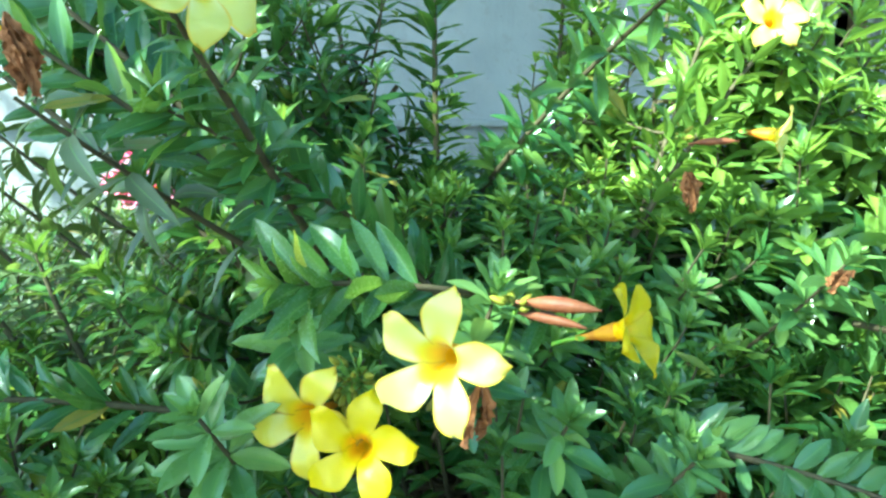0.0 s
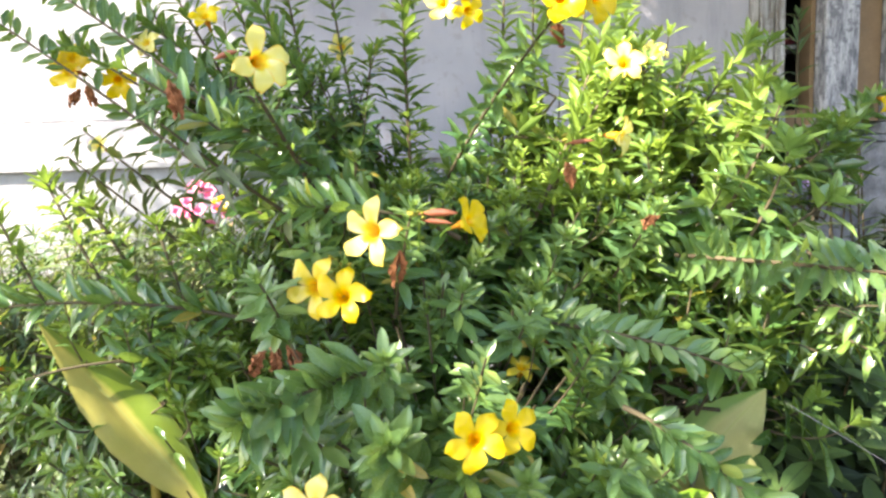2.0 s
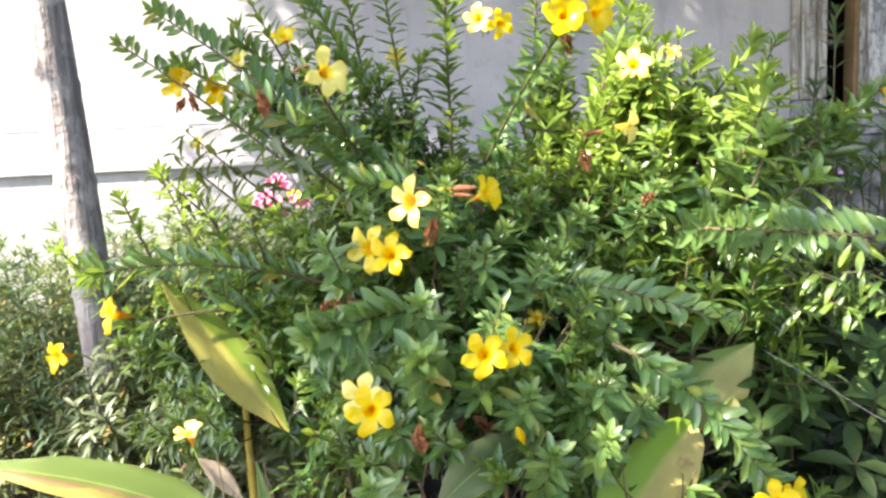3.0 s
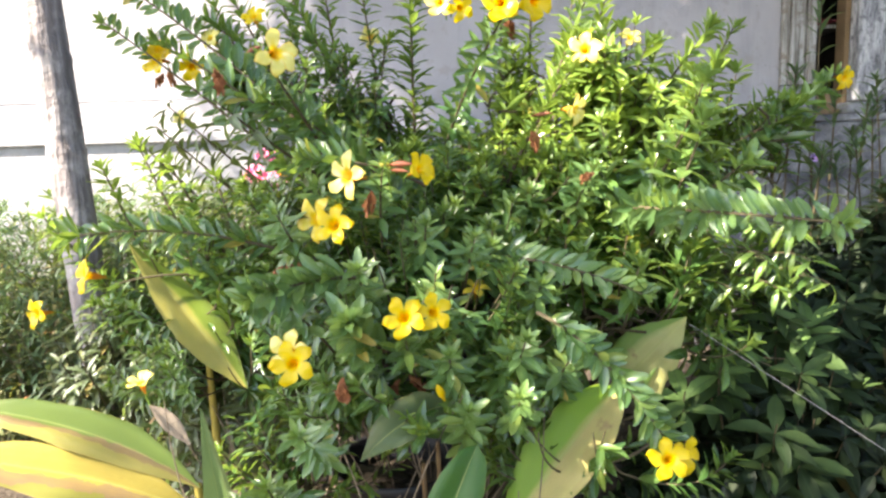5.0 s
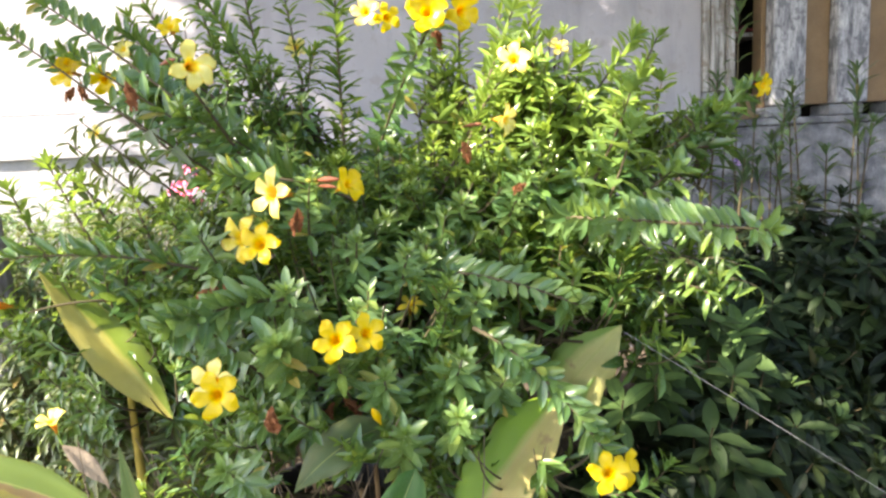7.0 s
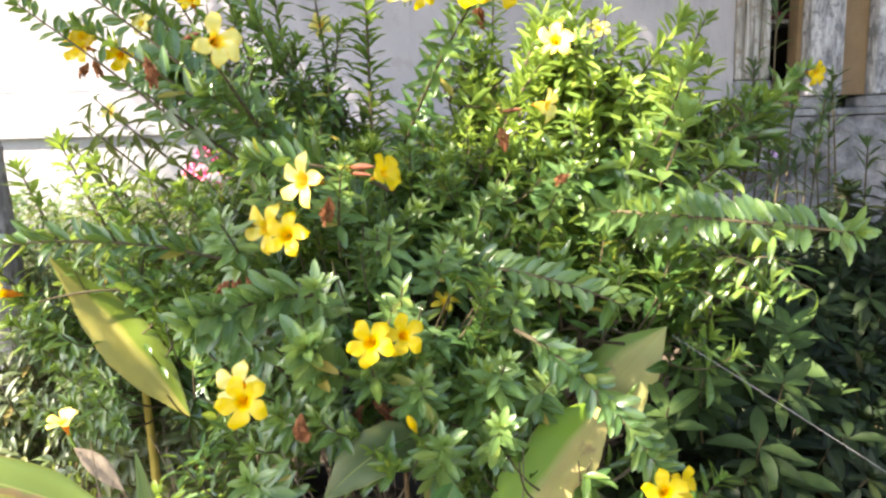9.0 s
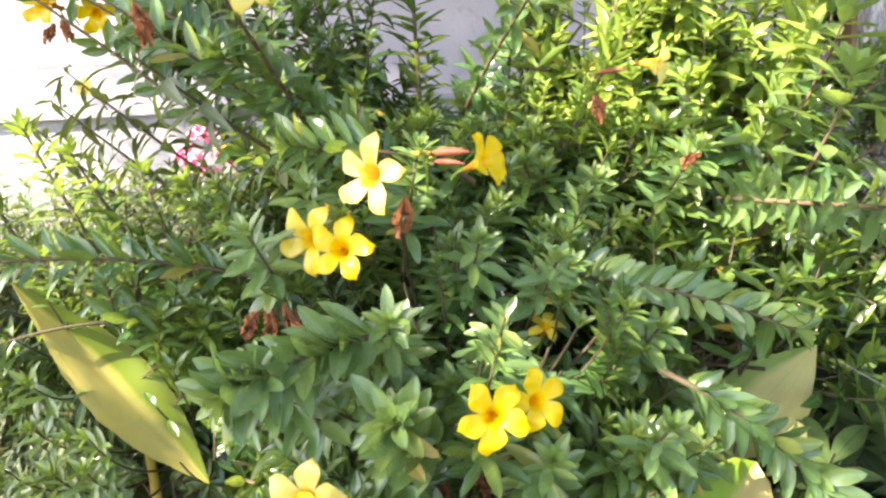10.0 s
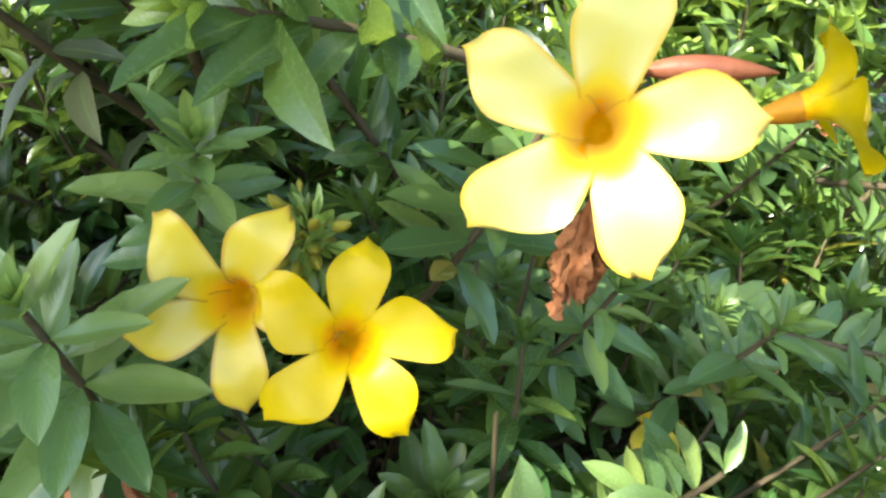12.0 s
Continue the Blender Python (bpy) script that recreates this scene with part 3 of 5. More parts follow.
for centre, radii, count in MOUNDS:
    c, r = np.array(centre), np.array(radii)
    limb = bezier(ROOT + rng.uniform(-0.06, 0.06, 3) * (1, 1, 0), (ROOT + c) / 2 + (0, 0, 0.12), c, 10)
    stem("stem", limb, 0.014, 0.006, TWIG, shrub)
    made, size = 0, rng.uniform(0.050, 0.060) if c[1] < 1.8 else rng.uniform(0.050, 0.062)
    if c[0] > 0.25 and c[2] > 0.6:
        size, count = rng.uniform(0.072, 0.084), int(count * 0.75)
    while made < count:
        o = unit(rng.normal(size=3))
        if o[2] < -0.25 or (o[1] > 0.55 and rng.random() < 0.7):
            continue
        made += 1
        tip = c + r * o * rng.uniform(0.82, 1.04)
        if 0.28 < tip[0] < 0.60 and tip[1] < 1.68 and 0.42 < tip[2] < 0.74:
            continue
        out = unit(o / r)
        lead = unit(out * 0.7 + np.array((0, 0, 0.75)) + rng.normal(size=3) * 0.18)
        back = rng.uniform(0.14, 0.26)
        p0 = tip - back * unit(lead * 0.4 + out * 0.8)
        mid = tip - lead * back * 0.5
        pts = bezier(p0, mid, tip, 9)
        twigs.add(pts, 0.0028, 0.0014)
        twigs.add(bezier(c + rng.normal(size=3) * 0.05, (c + p0) / 2 + rng.normal(size=3) * 0.04, p0, 5), 0.004, 0.0028)
        whorls(leaves, pts, 0.15, 0.4 * size, size * rng.uniform(0.80, 1.15), rng.integers(3, 6), lift=rng.uniform(0.15, 0.6), youth=rng.uniform(0.0, 0.6))

for k in range(12):
    x, y = rng.uniform(-0.22, 0.30), rng.uniform(2.15, 2.45)
    h = rng.uniform(1.00, 1.30)
    pts = bezier((x * 0.7, y, 0.75), (x + rng.uniform(-0.03, 0.03), y, 1.0), (x + rng.uniform(-0.05, 0.05), y, h), 14)
    twigs.add(pts, 0.0035, 0.0015)
    whorls(leaves, pts, 0.1, 0.030, rng.uniform(0.040, 0.052), 3, lift=rng.uniform(0.1, 0.5), youth=0.6)
SHOOTS = [  # start, bend, tip, leaf length, gap
    ((-0.25, 1.75, 0.90), (-0.34, 1.55, 1.12), (-0.40, 1.46, 1.24), 0.056, 0.018),
    ((-0.07, 2.10, 0.95), (-0.02, 1.88, 1.15), (0.10, 1.52, 1.33), 0.068, 0.030),
    ((0.10, 1.85, 0.90), (0.18, 1.78, 1.12), (0.30, 1.80, 1.25), 0.055, 0.020),
    ((0.30, 1.95, 0.95), (0.34, 2.00, 1.20), (0.42, 2.05, 1.45), 0.055, 0.018),
    ((0.45, 1.98, 0.92), (0.80, 1.97, 1.10), (1.08, 2.06, 1.225), 0.052, 0.018),
    ((-0.30, 2.10, 0.95), (-0.36, 2.15, 1.30), (-0.42, 2.20, 1.70), 0.055, 0.024),
    ((-0.20, 2.20, 0.95), (-0.26, 2.25, 1.30), (-0.30, 2.25, 1.62), 0.055, 0.026),
    ((0.20, 2.15, 0.95), (0.22, 2.20, 1.25), (0.24, 2.25, 1.62), 0.055, 0.020),
    ((0.55, 2.00, 0.90), (0.66, 2.00, 1.15), (0.78, 2.05, 1.36), 0.055, 0.018),
    ((-0.35, 1.95, 1.00), (-0.50, 1.95, 1.25), (-0.62, 1.95, 1.50), 0.055, 0.022),
    ((-0.50, 2.00, 1.10), (-0.60, 2.02, 1.28), (-0.68, 2.05, 1.46), 0.060, 0.024),
    ((-0.36, 2.05, 1.05), (-0.46, 2.08, 1.32), (-0.54, 2.10, 1.62), 0.060, 0.026),
    ((0.12, 2.12, 1.00), (0.12, 2.14, 1.30), (0.15, 2.15, 1.64), 0.052, 0.016),
    ((0.28, 2.10, 1.05), (0.31, 2.12, 1.28), (0.35, 2.15, 1.50), 0.055, 0.020),
    ((-0.72, 1.90, 0.74), (-0.82, 1.92, 0.92), (-0.88, 1.92, 1.08), 0.060, 0.022),
    ((-0.84, 1.90, 0.70), (-0.94, 1.93, 0.88), (-1.00, 1.95, 1.02), 0.060, 0.022),
    ((-0.64, 1.86, 0.78), (-0.72, 1.85, 0.92), (-0.77, 1.85, 1.03), 0.058, 0.022),
    ((-0.86, 1.76, 0.68), (-0.98, 1.75, 0.80), (-1.06, 1.75, 0.90), 0.058, 0.022),
    ((-0.58, 1.84, 0.78), (-0.62, 1.82, 0.90), (-0.64, 1.82, 0.99), 0.056, 0.022),
    ((-0.12, 1.95, 0.95), (-0.13, 1.97, 1.30), (-0.12, 1.98, 1.72), 0.068, 0.016),
]
for a, b, c, ln, gap in SHOOTS:
    pts = bezier(a, b, c, 22)
    stem("stem", pts, 0.0055, 0.0022, TWIG, shrub)
    # low left shoots: youth raised to put sunlit paleness into the leaf colour
    whorls(leaves, pts, 0.12, gap, ln, 4, youth=1.3 if pts[-1, 0] < -0.68 and pts[-1, 2] < 1.2 else 0.5)

def fishbone(f, pts, start, gap, length, face, youth=0.3):
    """Leaves in two ranks along a shoot, their faces turned one way."""
    seg = np.linalg.norm(np.diff(pts, axis=0), axis=1)
    run = np.concatenate([[0], np.cumsum(seg)])
    s, face = start * run[-1], np.array(face, dtype=float)
    while s < run[-1]:
        p = np.array([np.interp(s, run, pts[:, k]) for k in range(3)])
        q = np.array([np.interp(s - 0.012, run, pts[:, k]) for k in range(3)])
        axis = unit(p - q)
        side = unit(np.cross(axis, face))
        for sgn in (1, -1):
            th = rng.uniform(0.45, 1.05)
            d = sgn * side * np.cos(th) + axis * np.sin(th) + rng.normal(size=3) * 0.16 + face * rng.uniform(-0.1, 0.4)
            f.add(p, d, face + rng.normal(size=3) * 0.3 - sgn * side * 0.3, length * rng.uniform(0.8, 1.18), youth * rng.uniform(0, 1) * s / run[-1])
        if rng.random() < 0.75:
            d = face * 0.8 + axis * rng.uniform(0.4, 1.0) + side * rng.uniform(-0.5, 0.5)
            f.add(p, d, axis + face * 0.4 + rng.normal(size=3) * 0.2, length * rng.uniform(0.75, 1.05), youth * rng.uniform(0, 1))
        s += gap * rng.uniform(0.8, 1.2)


def feathered_arm(f, pts, start, gap, length, face, youth=0.2, lean=0.74):
    """A long arm with its leaves evenly ranked in two overlapping rows, a few more hanging below."""
    seg = np.linalg.norm(np.diff(pts, axis=0), axis=1)
    run = np.concatenate([[0], np.cumsum(seg)])
    s, face = start * run[-1], np.array(face, dtype=float)
    swept = np.array((-0.80, 0.35, 0.0)) if lean < 0.5 else np.zeros(3)
    while s < run[-1]:
        p = np.array([np.interp(s, run, pts[:, k]) for k in range(3)])
        q = np.array([np.interp(s - 0.012, run, pts[:, k]) for k in range(3)])
        axis = unit(p - q)
        side = unit(np.cross(axis, face))
        side = side if side[2] > 0 else -side
        end = 1.0 - 0.35 * (s / run[-1]) ** 3
        th = rng.uniform(lean - 0.12, lean + 0.12)
        f.add(p, side * np.cos(th) + axis * np.sin(th) + face * rng.uniform(0.0, 0.3) + rng.normal(size=3) * 0.07 + swept, face + side * 0.1 + axis * rng.uniform(-0.4, 0.4) + (1.0 if lean < 0.5 else 0.0) * axis + rng.normal(size=3) * 0.22, length * end * rng.uniform(0.9, 1.12), youth * rng.uniform(0, 1))
        if rng.random() < 0.75:
            th = rng.uniform(0.3, 0.9)
            f.add(p, -side * np.cos(th) + axis * np.sin(th) + face * rng.uniform(-0.1, 0.5) + rng.normal(size=3) * 0.18, face - side * 0.3 + rng.normal(size=3) * 0.3, length * end * rng.uniform(0.7, 1.0), youth * rng.uniform(0, 1))
        s += gap * rng.uniform(0.7, 1.3)


outer = Foliage()
for a, b, c, ln, gap in (((-0.15, 1.78, 0.85), (-0.46, 1.74, 1.22), (-0.86, 1.93, 1.484), 0.076, 0.023), ((-0.25, 1.76, 0.84), (-0.60, 1.85, 1.16), (-0.98, 2.00, 1.42), 0.064, 0.030)):
    pts = bezier(a, b, c, 26)
    stem("stem", pts, 0.0055, 0.0022, TWIG, shrub)
    whorls(leaves, pts[:9], 0.05, 0.020, 0.060, 4, tip=False)
    feathered_arm(outer, pts, 0.25, gap, ln, (0.1, -0.85, 0.35), 0.1)
    whorls(outer, pts[-3:], 0.5, 0.03, ln * 0.7, 3, youth=0.3)
arms = Foliage()
for a, b, c, ln, gap, face in (((0.36, 1.66, 0.90), (0.51, 1.31, 0.915), (0.59, 1.10, 0.915), 0.062, 0.018, (-0.55, -0.70, 0.45)),
                               ((0.02, 1.62, 0.80), (0.20, 1.50, 0.81), (0.37, 1.43, 0.735), 0.062, 0.018, (0.1, -0.75, 0.55))):
    pts = bezier(a, b, c, 24)
    stem("stem", pts, 0.0045, 0.0018, TWIG, shrub)
    whorls(arms, pts[:13 if a[0] > 0.3 else 8], 0.05, 0.018, ln, 4, lift=0.3, youth=0.3, tip=False)
    feathered_arm(arms, pts, 0.50 if a[0] > 0.3 else 0.20, gap, ln, face, lean=0.0 if a[0] > 0.3 else 0.74)
    whorls(arms, pts[-4:], 0.5, 0.02, ln * 0.75, 4, youth=0.6)
RANKS = [  # start, bend, tip, leaf length, gap, face
    ((-0.08, 1.50, 0.97), (-0.17, 1.44, 1.03), (-0.32, 1.42, 1.035), 0.062, 0.022, (-0.1, -0.80, 0.55)),
    ((0.55, 1.92, 0.92), (0.82, 1.94, 1.03), (1.04, 2.03, 1.20), 0.060, 0.022, (0.1, -0.8, 0.5)),
    ((-0.44, 1.74, 0.80), (-0.70, 1.66, 0.90), (-0.94, 1.62, 0.865), 0.064, 0.026, (0.0, -0.8, 0.6)),
    ((-0.46, 1.74, 0.70), (-0.64, 1.62, 0.80), (-0.80, 1.58, 0.76), 0.060, 0.020, (0.0, -0.8, 0.6)),
    ((-0.20, 1.75, 0.92), (-0.40, 1.62, 1.12), (-0.60, 1.60, 1.26), 0.062, 0.024, (0.0, -0.85, 0.4)),
    ((-0.12, 1.70, 0.90), (-0.26, 1.60, 1.08), (-0.42, 1.55, 1.16), 0.064, 0.022, (0.1, -0.85, 0.4)),
    ((-0.20, 1.85, 0.95), (-0.42, 1.88, 1.22), (-0.66, 1.92, 1.40), 0.058, 0.022, (0.0, -0.85, 0.4)),
    ((-0.22, 1.92, 1.00), (-0.34, 1.95, 1.28), (-0.48, 1.98, 1.52), 0.058, 0.022, (0.1, -0.85, 0.3)),
    ((-0.28, 1.86, 0.98), (-0.55, 1.90, 1.20), (-0.82, 1.96, 1.36), 0.056, 0.022, (0.0, -0.85, 0.4)),
    ((0.18, 1.90, 1.00), (0.26, 1.92, 1.24), (0.36, 1.96, 1.46), 0.056, 0.020, (0.1, -0.85, 0.3)),
    ((0.42, 1.95, 1.00), (0.56, 1.96, 1.20), (0.70, 2.00, 1.36), 0.056, 0.020, (0.1, -0.85, 0.3)),
]
for a, b, c, ln, gap, face in RANKS:
    pts = bezier(a, b, c, 22)
    stem("stem", pts, 0.0045, 0.0018, TWIG, shrub)
    fishbone(leaves, pts, 0.1, gap, ln, face)
    whorls(leaves, pts[-4:], 0.5, 0.02, ln, 4, youth=0.5)

ROSETTES = [  # tip, leaning, leaf length
    ((-0.216, 1.221, 0.750), (0.0, -0.5, 0.8), 0.058), ((-0.212, 1.355, 0.812), (0.0, -0.6, 0.75), 0.062), ((-0.06, 1.39, 0.80), (0.1, -0.5, 0.8), 0.060), ((0.02, 1.43, 0.86), (0.2, -0.5, 0.8), 0.058),
    ((-0.161, 1.424, 1.019), (0.2, -0.3, 0.9), 0.060), ((-0.316, 1.522, 0.971), (-0.1, -0.6, 0.8), 0.062),
    ((-0.081, 1.470, 0.885), (0.1, -0.5, 0.8), 0.060), ((0.164, 1.720, 0.935), (0.1, -0.6, 0.7), 0.064),
    ((0.303, 1.613, 0.992), (0.4, -0.3, 0.8), 0.060), ((-0.355, 1.230, 0.800), (-0.6, -0.3, 0.6), 0.058),
    ((0.105, 1.250, 0.692), (0.2, -0.5, 0.8), 0.058), ((-0.004, 1.200, 0.576), (0.1, -0.6, 0.8), 0.058),
    ((-0.035, 1.250, 0.665), (0.0, -0.6, 0.7), 0.060), ((-0.028, 1.280, 0.794), (0.2, -0.4, 0.9), 0.054),
    ((-0.392, 1.455, 0.920), (-0.3, -0.4, 0.8), 0.064), ((0.092, 1.230, 0.589), (0.0, -0.7, 0.7), 0.056),
    ((-0.300, 1.150, 0.560), (-0.3, -0.6, 0.6), 0.056), ((0.200, 1.330, 0.630), (0.3, -0.5, 0.7), 0.058),
    ((-0.183, 1.500, 0.745), (0.0, -0.6, 0.75), 0.066), ((-0.044, 1.490, 0.720), (0.1, -0.6, 0.75), 0.066),
    ((-0.110, 1.561, 0.865), (0.0, -0.5, 0.85), 0.062), ((-0.409, 1.480, 0.720), (-0.2, -0.6, 0.75), 0.066),
    ((0.060, 1.520, 0.830), (0.2, -0.5, 0.8), 0.062), ((0.153, 1.400, 0.765), (0.2, -0.6, 0.7), 0.060),
    ((-0.130, 1.440, 0.690), (0.0, -0.6, 0.75), 0.064), ((-0.270, 1.430, 0.690), (-0.1, -0.6, 0.75), 0.064),
]
# upper right leaves: sunlit brightness put into colour by raising their youth value
for i, p in enumerate(leaves.p):
    if 0.05 < p[0] < 0.75 and p[1] > 1.72 and p[2] > 0.98:
        leaves.y[i] = min(1.0, leaves.y[i] + rng.uniform(0.1, 1.0))
stars = Foliage()
for a, b, c, ln, gap, face in (((-0.22, 1.36, 0.80), (-0.30, 1.27, 0.82), (-0.385, 1.22, 0.790), 0.068, 0.013, (-0.1, -0.75, 0.6)), ((-0.16, 1.32, 0.66), (-0.20, 1.26, 0.70), (-0.212, 1.215, 0.745), 0.066, 0.018, (0.1, -0.85, 0.4)), ((0.14, 1.36, 0.72), (0.25, 1.25, 0.68), (0.335, 1.17, 0.540), 0.050, 0.013, (0.1, -0.85, 0.4))):
    pts = bezier(a, b, c, 22)
    stem("stem", pts, 0.0045, 0.0018, TWIG, shrub)
    fishbone(stars, pts, 0.1, gap, ln, face, 0.1)
    whorls(stars, pts[-4:], 0.5, 0.02, ln, 4, youth=0.4)
centres = np.array([tip for tip, lead, ln in ROSETTES])
aims = unit(np.array([lead for tip, lead, ln in ROSETTES]))
keep = []
for i, p in enumerate(leaves.p):
    rel = p - centres
    along = np.clip((rel * aims).sum(1), -0.015, 0.09)
    if np.linalg.norm(rel - along[:, None] * aims, axis=1).min() > 0.045:
        keep.append(i)
leaves.p, leaves.d, leaves.n, leaves.s, leaves.y = ([a[i] for i in keep] for a in (leaves.p, leaves.d, leaves.n, leaves.s, leaves.y))
for tip, lead, ln in ROSETTES:
    tip, lead = np.array(tip), unit(np.array(lead))
    pts = bezier(tip - lead * 0.12 + (0, 0.12, -0.08), tip - lead * 0.08, tip, 10)
    twigs.add(pts, 0.003, 0.0018)
    whorls(stars, pts, 0.45, 0.020, ln * 0.88, 5, lift=0.25, youth=0.35, up=0.15, spread=0.15)

drooping = Foliage()
for k in range(34):
    p0 = np.array((rng.uniform(0.48, 0.80), rng.uniform(1.64, 1.84), rng.uniform(0.70, 0.86)))
    p1 = p0 + (rng.uniform(0.02, 0.08), -0.05, -0.01)
    pts = bezier(p0, (p0 + p1) / 2 + (0, 0, 0.02), p1, 6)
    twigs.add(pts, 0.002, 0.0012)
    for q in pts[1::2]:
        for s in (-1, 1):
            drooping.add(q, (s * rng.uniform(0.3, 0.9), rng.uniform(-0.5, 0.1), -rng.uniform(0.1, 0.8)), (s * 0.3, -0.5, 0.8), rng.uniform(0.055, 0.078), rng.uniform(0.0, 0.6))
narrow = Foliage()
for k in range(160):
    c, r = ((-0.72, 2.18, 0.72), (0.42, 0.24, 0.24)) if k < 50 else ((-0.62, 1.86, 0.34), (0.40, 0.26, 0.32))
    c, r = np.array(c), np.array(r)
    o = unit(rng.normal(size=3) + (0, -0.4, 0.3))
    tip = c + r * o * rng.uniform(0.7, 1.05)
    pts = bezier(c + (tip - c) * 0.5 - (0, 0, 0.05), tip - (0.02, 0, 0.06), tip, 8)
    twigs.add(pts, 0.0025, 0.0014)
    whorls(narrow, pts, 0.1, 0.026, rng.uniform(0.055, 0.078), 3, lift=rng.uniform(-0.1, 0.4), youth=rng.uniform(0.1, 0.9), up=0.3, tip=False)

for a, b, c in (((-0.40, 2.00, 0.97), (-0.57, 2.00, 1.12), (-0.71, 2.02, 1.225)), ((-0.57, 2.10, 0.94), (-0.74, 2.12, 1.07), (-0.88, 2.14, 1.20)),
                ((-0.66, 2.12, 0.91), (-0.80, 2.14, 1.03), (-0.93, 2.16, 1.14)), ((-0.78, 2.16, 0.88), (-0.90, 2.18, 1.00), (-1.00, 2.20, 1.09)),
                ((-0.30, 1.75, 0.95), (-0.44, 1.66, 1.06), (-0.55, 1.58, 1.17))):
    pts = bezier(a, b, c, 18)
    stem("stem", pts, 0.0045, 0.002, TWIG, shrub)
    whorls(narrow, pts, 0.05, 0.030, 0.082, 3, lift=0.10, youth=0.1, up=0.1, tip=False)
# foliage cleared along the camera's sight lines to the broad blades and outer blooms
SIGHT_GAPS = [((-0.20, 1.42, 0.36), 0.4), ((-0.15, 1.42, 0.36), 0.4), ((-0.16, 1.42, 0.31), 0.4), ((-0.065, 1.36, 0.42), 0.4), ((-0.065, 1.36, 0.36), 0.4), ((-0.12, 1.40, 0.56), 0.35), ((-0.09, 1.40, 0.55), 0.35), ((-0.385, 1.50, 0.79), 0.3), ((-0.345, 1.49, 0.78), 0.3), ((-0.632, 1.640, 0.500), 0.4), ((-0.635, 1.66, 0.45), 0.4), ((-0.638, 1.67, 0.40), 0.4), ((-0.860, 2.041, 1.326), 0.5), ((-0.740, 1.980, 1.290), 0.5), ((-0.645, 1.870, 1.350), 0.5), ((-0.529, 1.880, 1.402), 0.5),
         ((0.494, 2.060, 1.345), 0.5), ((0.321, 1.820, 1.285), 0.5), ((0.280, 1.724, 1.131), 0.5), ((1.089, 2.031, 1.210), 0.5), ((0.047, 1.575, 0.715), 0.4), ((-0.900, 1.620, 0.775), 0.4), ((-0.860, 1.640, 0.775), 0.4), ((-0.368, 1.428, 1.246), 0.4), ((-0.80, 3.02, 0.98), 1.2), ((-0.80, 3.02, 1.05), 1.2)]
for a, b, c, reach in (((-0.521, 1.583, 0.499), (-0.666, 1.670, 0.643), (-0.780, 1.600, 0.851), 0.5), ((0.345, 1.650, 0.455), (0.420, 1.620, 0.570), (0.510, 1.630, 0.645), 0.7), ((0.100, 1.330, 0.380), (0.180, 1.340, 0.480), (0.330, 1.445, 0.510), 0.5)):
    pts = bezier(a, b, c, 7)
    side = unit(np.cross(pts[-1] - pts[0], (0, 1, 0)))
    SIGHT_GAPS += [(p + side * s, reach) for p in pts for s in (-0.04, 0.0, 0.04)]
BLOOM_SIGHT_GAPS = [((0.025, 1.530, 0.745), 0.45), ((0.025, 1.530, 0.715), 0.45), ((-0.020, 1.420, 0.785), 0.2), ((-0.050, 1.360, 0.810), 0.2), ((0.005, 1.480, 0.750), 0.2)]
for f, spots in ((leaves, SIGHT_GAPS), (narrow, SIGHT_GAPS), (drooping, SIGHT_GAPS), (outer, SIGHT_GAPS), (leaves, BLOOM_SIGHT_GAPS), (stars, BLOOM_SIGHT_GAPS), (arms, BLOOM_SIGHT_GAPS)):
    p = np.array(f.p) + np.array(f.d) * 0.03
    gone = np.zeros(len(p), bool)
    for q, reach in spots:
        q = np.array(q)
        # direction from the spot towards the camera's viewpoint
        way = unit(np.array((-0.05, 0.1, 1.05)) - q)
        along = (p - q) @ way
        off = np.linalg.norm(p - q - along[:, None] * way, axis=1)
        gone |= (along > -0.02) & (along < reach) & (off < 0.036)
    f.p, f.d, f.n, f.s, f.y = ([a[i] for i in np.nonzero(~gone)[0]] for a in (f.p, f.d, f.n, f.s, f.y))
for k in range(46):
    o = unit(rng.normal(size=3) + (0, -0.3, 0.3))
    stars.add(np.array((-0.268, 1.492, 0.928)) + o * 0.016 * rng.uniform(0.3, 1.0), o + rng.normal(size=3) * 0.3, rng.normal(size=3) + (0, 0, 1), rng.uniform(0.010, 0.022), 1.0)
twigs.build("twig_mass", TWIG, shrub, kind="stuff")
rear = Foliage()
for i, p in enumerate(leaves.p):
    if p[1] > 2.02:
        rear.add(p, leaves.d[i], leaves.n[i], leaves.s[i], leaves.y[i])
front = [i for i, p in enumerate(leaves.p) if p[1] <= 2.02]
leaves.p, leaves.d, leaves.n, leaves.s, leaves.y = ([a[i] for i in front] for a in (leaves.p, leaves.d, leaves.n, leaves.s, leaves.y))
rear.build("rear_foliage", LEAF, shrub, PLAIN)
leaves.build("foliage", LEAF, shrub, OVAL, near=260, centre=(-0.2, 1.25, 0.9))
outer.build("outer_foliage", LEAF, shrub, BROADER, label="broad blue-green leaves on the outer shoots")
arms.build("arm_foliage", LEAF_FRESH_LIT, shrub, BROADER + ROUND)
stars.build("rosette_foliage", LEAF_FRESH_LIT, shrub, ROUND, near=180, centre=(-0.15, 1.35, 0.8))
drooping.build("drooping_foliage", LEAF, shrub, LANCE, label="pale drooping leaves")
narrow.build("narrow_foliage", LEAF_DRY, shrub, LANCE, label="narrow dull olive leaves")


